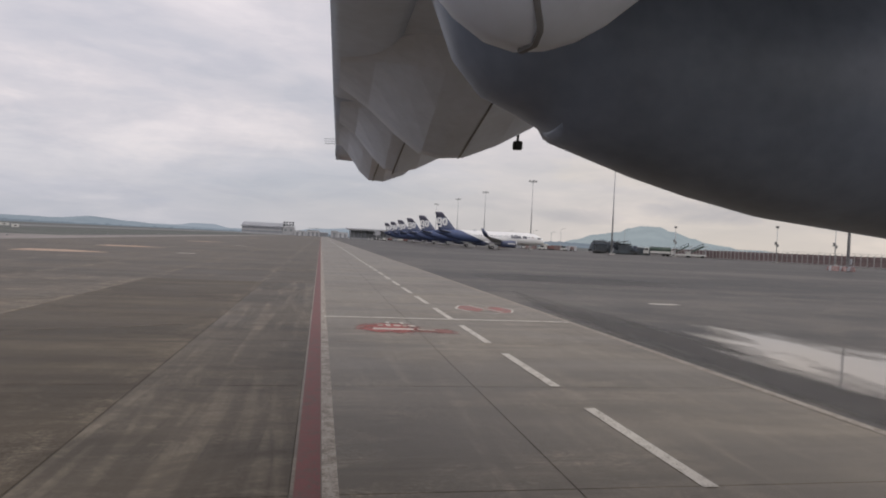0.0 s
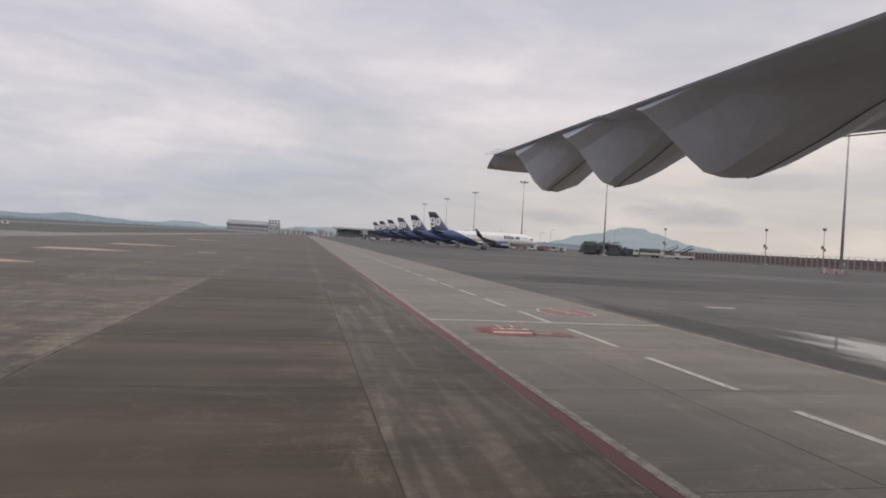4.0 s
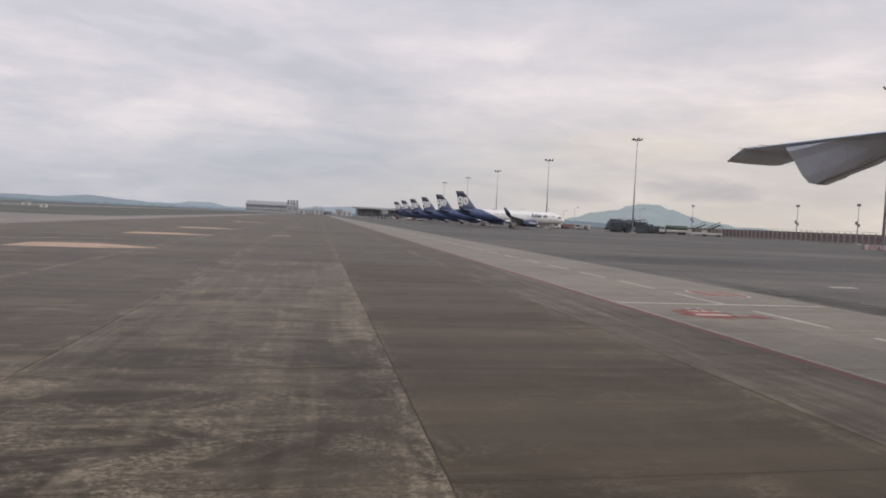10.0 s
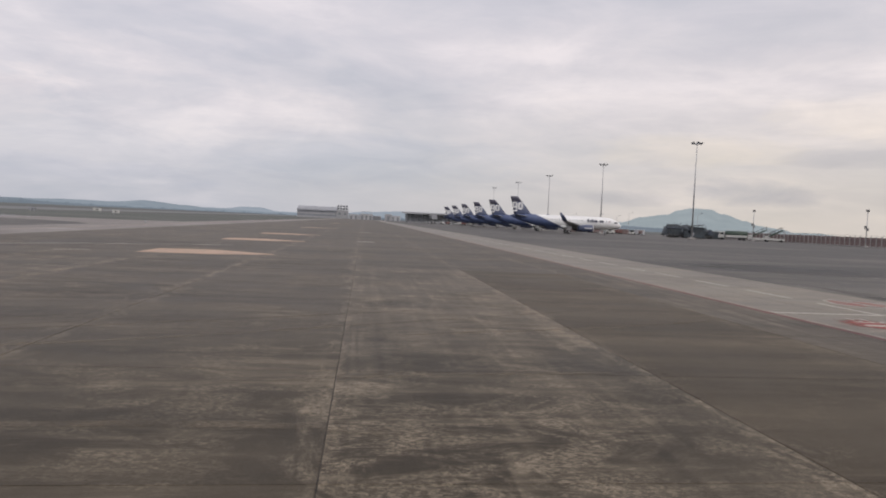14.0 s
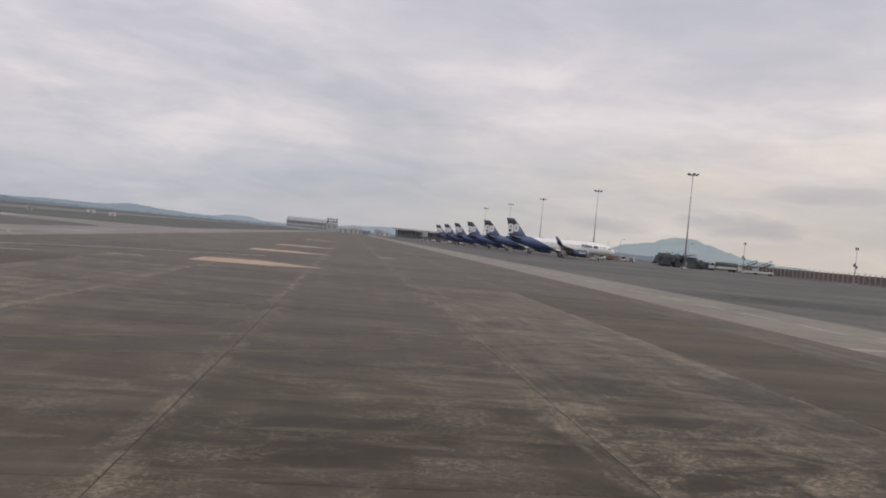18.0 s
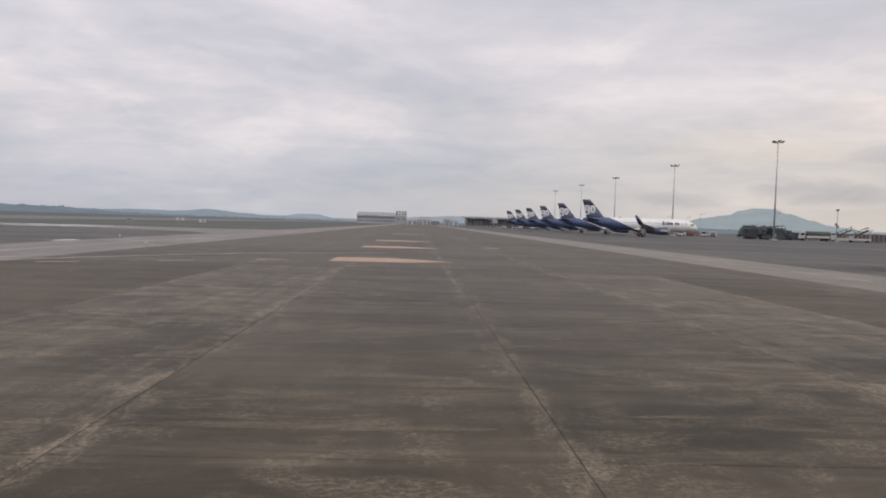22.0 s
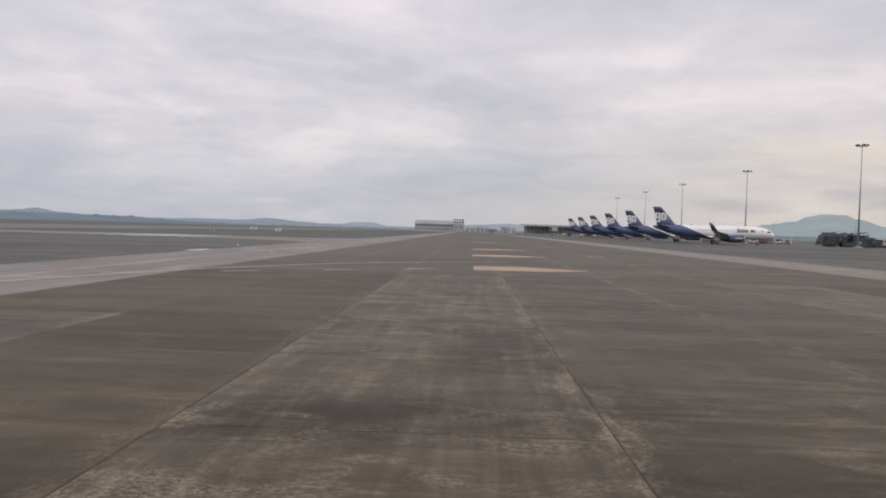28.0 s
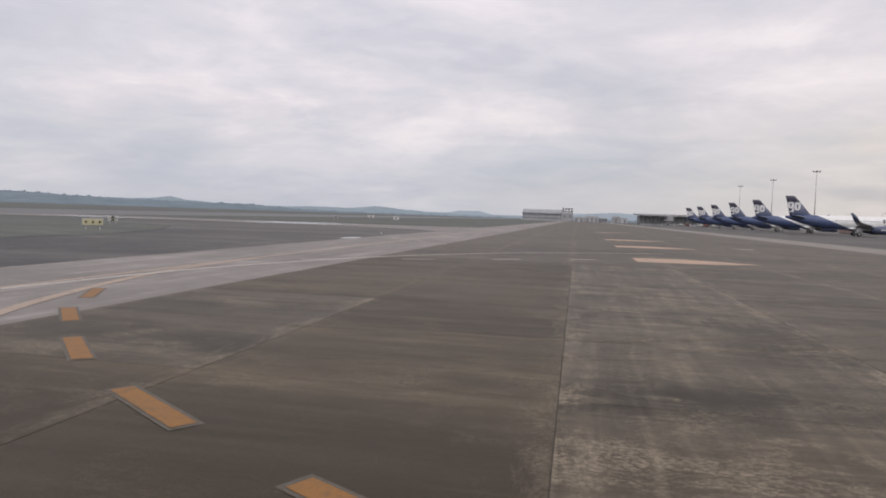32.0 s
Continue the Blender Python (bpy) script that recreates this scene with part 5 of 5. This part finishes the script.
def container(at, l, h, colour):
    root = thing("cargo_container", "low weathered equipment container beside the far apron", "container", "containers beyond the parked airliner", at=at)
    part("body", box(-l / 2, l / 2, -1.1, 1.1, 0.12, h, 0.05), colour, root)
    for k in range(int(l / 0.6)):
        part("rib", box(-l / 2 + 0.3 + 0.6 * k, -l / 2 + 0.42 + 0.6 * k, -1.16, -1.102, 0.2, h - 0.1), colour, root)
    part("skid", box(-l / 2 + 0.1, l / 2 - 0.1, -0.9, 0.9, 0, 0.118), "dark_steel", root)


for i, (x, y, l, h, c) in enumerate(((88, 312, 5.5, 2.2, "brick"), (94.5, 315, 4.2, 2.6, "sheet"), (100.5, 311, 6.0, 2.1, "brick"), (107, 309, 3.6, 2.8, "truck_white"),
                                     (112, 306, 5.5, 2.3, "brick"), (103, 322, 6.0, 3.2, "plaster"), (96, 326, 5.0, 3.4, "sheet_dark"), (117.5, 300, 4.5, 2.4, "plaster"))):
    container(pose(x, y, 0, 0, 0, -16 + 9 * (i % 4)), l, h, c)
low = thing("low_wall", "dark low wall between the shelter and the truck", "wall", at=pose(116.0, 252.0, 0, 0, 0, -4))
for k in range(7):
    part("panel", box(2.3 * k, 2.3 * k + 2.22, -0.1, 0.1, 0, 2.9), "tarp", low)
    part("post", box(2.3 * k - 0.12, 2.3 * k + 0.06, -0.16, -0.102, 0, 3.1), "dark_steel", low)


# ---- hangar, terminal, small buildings ----
def hangar():
    root = thing("hangar", "long grey hangar with pale banded wall", "hangar", at=pose(-87.5, 770, 0))
    w, d, h = 44.0, 40.0, 12.2
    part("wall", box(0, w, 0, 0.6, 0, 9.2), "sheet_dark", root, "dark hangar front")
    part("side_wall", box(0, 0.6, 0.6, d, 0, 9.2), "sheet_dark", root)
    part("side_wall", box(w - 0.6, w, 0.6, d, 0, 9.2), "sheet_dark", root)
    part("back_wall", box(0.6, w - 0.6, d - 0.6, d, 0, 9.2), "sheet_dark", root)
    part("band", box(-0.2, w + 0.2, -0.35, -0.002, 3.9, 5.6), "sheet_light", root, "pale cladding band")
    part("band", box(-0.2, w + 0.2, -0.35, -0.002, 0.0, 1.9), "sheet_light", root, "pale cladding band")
    secs = [[(x, -1.0, 8.3), (x, d / 2, h + 1.0), (x, d + 0.8, 8.6), (x, d + 0.8, 8.2), (x, d / 2, h + 0.6), (x, -1.0, 7.9)] for x in (-0.8, w + 0.8)]
    part("roof", loft(secs), "sheet", root, "grey sheet roof")
    for k in range(22):
        part("roof_rib", loft([[(2 * k + dx, -1.02, 8.34 + dz) for dx, dz in ((0, 0), (0.25, 0), (0.25, 0.18), (0, 0.18))], [(2 * k + dx, d / 2, h + 1.02 + dz) for dx, dz in ((0, 0), (0.25, 0), (0.25, 0.18), (0, 0.18))]]), "sheet_light", root)
    for k in range(5):
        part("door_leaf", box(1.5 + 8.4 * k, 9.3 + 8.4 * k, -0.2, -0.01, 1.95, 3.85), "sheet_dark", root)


def block(name, label, at, w, d, h, wall, openings, roof="plaster"):
    root = thing(name, label, "building", at=at)
    part("wall", box(0, w, 0, d, 0, h), wall, root)
    part("parapet", box(-0.25, w + 0.25, -0.25, d + 0.25, h, h + 0.45), roof, root)
    n = max(1, int(w / 4.5))
    for k in range(n):
        x = (k + 0.5) * w / n
        if openings == "door":
            part("doorway", box(x - 1.2, x + 1.2, -0.12, -0.002, 0, 2.6), "sheet_dark", root)
        o = part("window", box(x - 1.3, x + 1.3, -0.12, -0.002, h * 0.45, h * 0.75), "front_glass", root)
        part("sill", box(x - 1.5, x + 1.5, -0.3, -0.002, h * 0.45 - 0.2, h * 0.45 - 0.02), "post", o)
    return root


hangar()
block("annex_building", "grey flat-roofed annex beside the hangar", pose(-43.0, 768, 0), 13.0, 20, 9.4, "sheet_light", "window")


def roof_tank(at):
    root = thing("roof_tank", "two dark round water tanks stacked on a steel stand", "water tank", "tanks on the annex roof", at=at)
    for z in (0.6, 3.4):
        t = part("tank", loft([oval_flat(0, 0, z + dz, r, 14) for dz, r in ((0, 0.9), (0.2, 1.08), (1.5, 1.08), (1.8, 0.8), (1.95, 0.35))]), "tank_black", root, smooth=True)
        part("lid", tube((0, 0, z + 1.95), (0, 0, z + 2.1), 0.4, 0.4, 10), "tank_black", t)
        part("deck", box(-1.2, 1.2, -1.2, 1.2, z - 0.12, z - 0.002), "sheet", root)
    for x, y in ((-1.1, -1.1), (1.1, -1.1), (1.1, 1.1), (-1.1, 1.1)):
        part("leg", tube((x, y, 0), (x, y, 3.28), 0.09), "dark_steel", root)


def oval_flat(x, y, z, r, n):
    return [(x + r * math.cos(2 * math.pi * i / n), y + r * math.sin(2 * math.pi * i / n), z) for i in range(n)]


for i in range(4):
    roof_tank(pose(-41.3 + 3.2 * i, 772, 9.85))
block("low_building", "low grey building with dark windows", pose(-29.0, 762, 0), 11, 12, 5.2, "plaster", "door")
block("low_building", "low grey building with dark windows", pose(-16.0, 760, 0), 14, 12, 6.2, "plaster", "door")
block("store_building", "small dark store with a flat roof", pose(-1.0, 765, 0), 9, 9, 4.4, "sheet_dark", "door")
block("low_building", "low grey building with dark windows", pose(13.5, 772, 0), 17, 10, 5.6, "plaster", "door")
block("store_building", "small dark store with a flat roof", pose(-17.8, 776, 0), 20, 8, 4.6, "plaster", "window")
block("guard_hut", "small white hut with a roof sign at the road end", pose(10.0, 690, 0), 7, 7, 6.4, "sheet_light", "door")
carport = thing("canopy", "thin flat canopy on slim posts", "canopy", at=pose(-14, 774, 0))
part("roof", box(0, 11, 0, 6, 9.0, 9.4, 0.05), "sheet", carport)
for x in (0.6, 10.4):
    for y in (0.6, 5.4):
        part("post", tube((x, y, 0), (x, y, 9.0), 0.2), "steel", carport)


def terminal():
    root = thing("terminal_building", "long low terminal with dark glass front and pale roof edge", "terminal", at=pose(24.0, 548, 0))
    w = 86.0
    part("wall", box(0, w, 6, 30, 0, 7.2), "front_glass", root, "dark glass front")
    part("roof", loft([[(-3, 0, 7.2), (-3, 34, 8.6), (-3, 34, 9.3), (-3, 0, 8.3)], [(w + 3, 0, 7.2), (w + 3, 34, 8.6), (w + 3, 34, 9.3), (w + 3, 0, 8.3)]]), "sheet", root, "pale sheet roof")
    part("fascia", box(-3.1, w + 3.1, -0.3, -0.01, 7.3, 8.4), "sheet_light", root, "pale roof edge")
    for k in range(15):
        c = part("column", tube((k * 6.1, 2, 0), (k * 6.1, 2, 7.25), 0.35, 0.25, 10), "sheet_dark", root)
        part("mullion", box(k * 6.1 + 2.8, k * 6.1 + 3.1, 5.85, 6.0, 0, 7.2), "steel", root)
    part("plinth", box(0, w, 5.6, 5.99, 0, 1.1), "plaster", root)


terminal()


def bollard(at):
    root = thing("bollard", "white painted post standing before the terminal", "bollard", "white posts before the terminal", at=at)
    part("post", tube((0, 0, 0), (0, 0, 1.5), 0.30, 0.26, 10), "white", root, smooth=True)
    part("cap", tube((0, 0, 1.5), (0, 0, 1.62), 0.26, 0.12, 10), "orange", root)


for i in range(9):
    bollard(pose(35.5 + 2.8 * i, 503 + 0.8 * (i % 2), 0))


def jet_bridge(at):
    root = thing("jet_bridge", "pale boarding bridge on a wheeled column", "boarding bridge", "boarding bridges at the terminal", at=at)
    part("tunnel", box(-1.6, 1.6, -22, 0, 3.6, 6.4, 0.1), "sheet_light", root)
    part("cab", box(-2.2, 2.2, -26, -22, 3.4, 6.7, 0.2), "sheet", root)
    part("window_band", box(-1.66, -1.61, -21, -1, 4.8, 5.6), "glass", root)
    part("column", box(-0.5, 0.5, -16.5, -15.5, 0.8, 3.6), "steel", root)
    for s in (-1, 1):
        part("wheel", wheel(s * 0.9, -16, 0.6, 0.6, 0.4), "rubber", root)


for x in (44.0, 74.0):
    jet_bridge(pose(x, 550, 0))


# ---- taxiway signs ----
def sign(at, w, h, colours, label):
    root = thing("taxiway_sign", label, "sign", "taxiway signs", at=at)
    n = len(colours)
    part("case", box(-w / 2 - 0.05, w / 2 + 0.05, -0.14, 0.14, 0.32, 0.42 + h, 0.03), "sheet", root)
    for k, c in enumerate(colours):
        x = -w / 2 + w * k / n
        part("panel", box(x, x + w / n - 0.01, -0.16, -0.142, 0.36, 0.36 + h), c, root)
        o = "black" if c != "black" else "sign_yellow"
        part("bar", box(x + w / n * 0.34, x + w / n * 0.66, -0.175, -0.162, 0.36 + h * 0.32, 0.36 + h * 0.68), o, root)
    for x in (-w / 3, w / 3):
        part("leg", tube((x, 0, 0), (x, 0, 0.34), 0.05), "steel", root)


sign(pose(-64.5, 47.1, 0.012, 0, 0, 40), 1.5, 0.5, ("sign_yellow", "sign_yellow", "sign_yellow"), "yellow illuminated taxiway sign on the grass")
sign(pose(-74.0, 61.6, 0.012, 0, 0, 38), 0.9, 0.48, ("truck_white", "black", "truck_white"), "white and black location sign on the grass")
sign(pose(-90, 170, 0.012, 0, 0, 20), 1.25, 0.7, ("sheet_light", "sheet_dark", "sheet_light"), "weathered grey taxiway sign on the grass")
for x, y, w, h in ((-104, 245, 2.7, 0.85), (-80, 195, 1.8, 0.85)):
    sign(pose(x, y, 0.012, 0, 0, 20), w, h, ("truck_white",), "pale taxiway sign far off on the grass")


def edge_light(at):
    root = thing("taxiway_light", "small dark edge light on the pavement", "edge light", "lights along the taxiway", at=at)
    part("base", tube((0, 0, 0), (0, 0, 0.06), 0.16, 0.14, 10), "dark_steel", root)
    part("lens", tube((0, 0, 0.06), (0, 0, 0.24), 0.08, 0.05, 10), "lamp_glass", root)


for k in range(6):
    edge_light(pose(-44.3, 61.3 + 45 * k, 0.0))


# ---- the turboprop's high wing over the stand ----
def turboprop_wing():
    """Local axes: x forwards, y out along the span, z up, from the seat by the window."""
    root = thing("aircraft_wing", "pale grey high wing with flap fairings and dark blue nacelle", "aircraft wing", at=pose(-0.9, 2.37, 2.124, 0, 0, WING_TURN))

    def ring(y, le, te, z, th):
        return foil(le, te, y, z, th, 9)

    def canoe(name, y, x0, x1, top, low, half, deepest=0.5, label=""):
        """A boat-shaped fairing hung under the wing, lowest at that share of its length."""
        secs = []
        n = 17
        for i in range(n):
            u = i / (n - 1)
            w = 0.5 * u / deepest if u < deepest else 0.5 + 0.5 * (u - deepest) / (1 - deepest)
            k = math.sin(math.pi * (0.02 + 0.96 * w)) ** 0.9
            secs.append([(px, py, top + (pz - top) * (0.12 if pz > top else 1.0)) for px, py, pz in oval(x0 + (x1 - x0) * u, y, top, max(0.012, half * k ** 0.7), max(0.012, (top - low) * k), 22)])
        return part(name, loft(secs), "fairing_grey", root, label, smooth=True)

    def keel(y, top, half, inner, stations):
        """A keeled flap fairing: a broad flank sloping down from inboard, a blunt bottom and a steep outer side, set by its heights along x."""
        secs = []
        for x, z, k in stations:
            h, s = half * k, top - z
            secs.append([(x, y + h * a, top - s * f) for a, f in ((-inner, 0.0), (-inner, 0.04), (-inner * 0.72 - 0.1, 0.30), (-inner * 0.45 - 0.2, 0.60), (-0.62, 0.90), (-0.25, 0.985), (0, 1.0), (0.40, 0.96), (0.66, 0.78), (0.86, 0.42), (1, 0.12), (1, 0.0))])
        return part("flap_fairing", loft(secs), "fairing_grey", root)

    zw = lambda y: 1.52 + 0.022 * (y - 5)
    part("wing_panel", loft([ring(-2.0, 3.7, 0.75, zw(-2), 0.40), ring(2.9, 3.7, 0.75, zw(2.9), 0.40), ring(6.0, 3.7, 0.74, zw(6.0), 0.36), ring(7.0, 3.5, 0.73, zw(7.0), 0.34), ring(12.2, 2.3, 0.70, zw(12.2), 0.2)]), "wing_grey", root, smooth=True)
    for y0, x0, y1, x1 in ((6.3, 3.4, 12.0, 2.15), (6.3, 3.1, 11.5, 2.05)):
        part("panel_seam", tube((x0, y0, zw(y0) - 0.128), (x1, y1, zw(y1) - 0.072), 0.008, 0.008, 6), "seam", root)
    part("flap", loft([ring(-1.9, 1.1, 0.50, zw(-2) - 0.05, 0.12), ring(7.4, 1.05, 0.56, zw(7.4) - 0.04, 0.1)]), "wing_grey", root, smooth=True)
    part("aileron", loft([ring(7.45, 1.0, 0.56, zw(7.45) - 0.03, 0.1), ring(12.2, 0.95, 0.60, zw(12.2) - 0.02, 0.08)]), "wing_grey", root, smooth=True)
    part("wing_tip", loft([ring(12.2, 2.25, 0.60, zw(12.2), 0.2), ring(12.6, 2.05, 0.60, zw(12.6) - 0.16, 0.16), ring(12.8, 1.9, 0.62, zw(12.7) - 0.24, 0.06)]), "fairing_grey", root, smooth=True)
    keel(10.9, zw(10.9) - 0.07, 0.32, 6.2, ((0.66, 1.50, 0.5), (0.80, 1.36, 0.75), (1.01, 1.06, 0.95), (1.16, 0.93, 1.0), (1.40, 0.92, 1.0), (1.73, 1.05, 0.85), (2.0, 1.30, 0.6), (2.25, 1.52, 0.2)))
    keel(8.6, zw(8.6) - 0.07, 0.40, 4.6, ((0.64, 1.46, 0.5), (0.85, 1.32, 0.75), (1.10, 1.02, 0.95), (1.24, 0.89, 1.0), (1.40, 0.84, 1.0), (1.66, 0.92, 0.95), (1.96, 1.08, 0.8), (2.4, 1.36, 0.5), (2.7, 1.48, 0.2)))
    keel(6.4, zw(6.4) - 0.07, 0.50, 3.7, ((0.62, 1.44, 0.5), (0.90, 1.26, 0.75), (1.20, 1.00, 0.95), (1.42, 0.84, 1.0), (1.62, 0.80, 1.0), (1.85, 0.82, 1.0), (2.18, 0.96, 0.9), (2.6, 1.20, 0.65), (3.0, 1.42, 0.2)))
    fair = canoe("flap_fairing", 1.75, 0.48, 1.88, 1.42, 0.52, 0.30, 0.44, "pale rounded fairing with a seam")
    secs = [oval(x, 2.95, z, ry, rz, 30, 2.3) for x, z, ry, rz in ((1.02, 1.12, 0.05, 0.06), (1.14, 1.08, 0.26, 0.26), (1.28, 1.03, 0.34, 0.36), (1.46, 0.99, 0.40, 0.39), (1.60, 0.96, 0.43, 0.43), (1.63, 0.94, 0.44, 0.46), (2.07, 0.86, 0.50, 0.52), (2.38, 0.82, 0.53, 0.56), (2.77, 0.78, 0.55, 0.60), (4.0, 0.74, 0.58, 0.68), (5.2, 0.76, 0.55, 0.64), (6.0, 0.8, 0.45, 0.5))]
    nac = part("nacelle", loft(secs), "nacelle_blue", root, "dark blue engine nacelle", smooth=True)
    part("drain_lip", loft([oval(x, 2.95, z, 0.14, rz, 12) for x, z, rz in ((1.60, 0.545, 0.03), (1.64, 0.515, 0.04), (1.80, 0.46, 0.03), (1.95, 0.42, 0.01))]), "nacelle_blue", nac, smooth=True)
    part("pitot_light", box(2.66, 2.76, 7.45, 7.55, 1.10, 1.20, 0.015), "black", root)
    part("light_arm", tube((2.71, 7.5, 1.19), (2.71, 7.5, 1.50), 0.015), "black", root)
    part("fairing_seam", loft([[(1.10 + dx + 0.03 * math.sin(k), 1.75 - 0.31 * math.sin(a), 1.42 - 0.905 * math.cos(a) + dz) for dx, dz in ((-0.008, 0), (0.008, 0), (0.008, 0.02), (-0.008, 0.02))] for k, a in enumerate([radians(8 * q) for q in range(11)])]), "seam", fair)
    for y, x, z, h, inner in ((6.4, 1.85, 0.82, 0.50, 3.7), (8.6, 1.40, 0.84, 0.40, 4.6), (10.9, 1.28, 0.925, 0.32, 6.2)):
        top = zw(y) - 0.07
        ladder = [(-inner, 0.04, 0.10), (-inner * 0.72 - 0.1, 0.30, 0.06), (-inner * 0.45 - 0.2, 0.60, 0.0), (-0.62, 0.90, -0.04), (-0.25, 0.985, -0.05), (0, 1.0, -0.05)]
        part("fairing_seam", loft([[(x + bow + dx, y + h * a, top - (top - z) * f * 1.006 + dz) for dx, dz in ((-0.008, -0.006), (0.008, -0.006), (0.008, 0.004), (-0.008, 0.004))] for a, f, bow in ladder]), "seam", root)
    for k in range(3):
        part("static_wick", tube((0.66, 12.1 - 0.3 * k, zw(12) - 0.02), (0.40, 12.1 - 0.3 * k, zw(12) - 0.03), 0.005, 0.003, 5), "black", root)


WING_TURN = -1.0
turboprop_wing()


# ---- slabs, one by one ----
def lay_slabs():
    near_rows = range(0, 15)
    cache = {}
    for i, (x0, x1) in enumerate(zip(LANES, LANES[1:])):
        mat = ("slab_smooth", "slab_smooth", "slab_worn", "slab", "slab", "slab_worn", "slab_smooth", "slab_tyre")[i]
        for r in near_rows:
            y0 = ROW0 + ROW * r
            use = mat if r < 8 else "slab"
            if i == 0 and r in (2, 3):
                use = "slab"
            key = (i, use)
            if key not in cache:
                cache[key] = slab_mesh(x1 - x0 - 0.014, ROW - 0.005, "slab", use)
            ob = new("slab", cache[key])
            ob.parent, ob.location = apron, ((x0 + x1) / 2, y0 + ROW / 2, 0)
    rest = bmesh.new()
    for x0, x1 in zip(LANES, LANES[1:]):
        for r in (*range(-10, 0), *range(15, 36)):
            y0 = ROW0 + ROW * r
            if y0 < 140:
                v = [rest.verts.new(p) for p in ((x0 + 0.011, y0 + 0.007, 0), (x1 - 0.011, y0 + 0.007, 0), (x1 - 0.011, min(140, y0 + ROW) - 0.007, 0), (x0 + 0.011, min(140, y0 + ROW) - 0.007, 0))]
                w = [rest.verts.new((p.co.x, p.co.y, -0.013)) for p in v]
                rest.faces.new(v)
                for k in range(4):
                    rest.faces.new((v[k], w[k], w[(k + 1) % 4], v[(k + 1) % 4]))
    tagged(part("slab_field", rest, "slab", apron), kind="stuff")
    for x0, x1 in ((-0.448, 2.03), (2.03, 6.788)):
        me = slab_mesh(x1 - x0 - 0.008, ROW - 0.005, "road_slab", "road")
        for r in range(-10, 26):
            y0 = ROW0 + ROW * r
            if y0 + ROW <= 100.5:
                ob = new("road_slab", me)
                ob.parent, ob.location = road, ((x0 + x1) / 2, y0 + ROW / 2, 0)


lay_slabs()
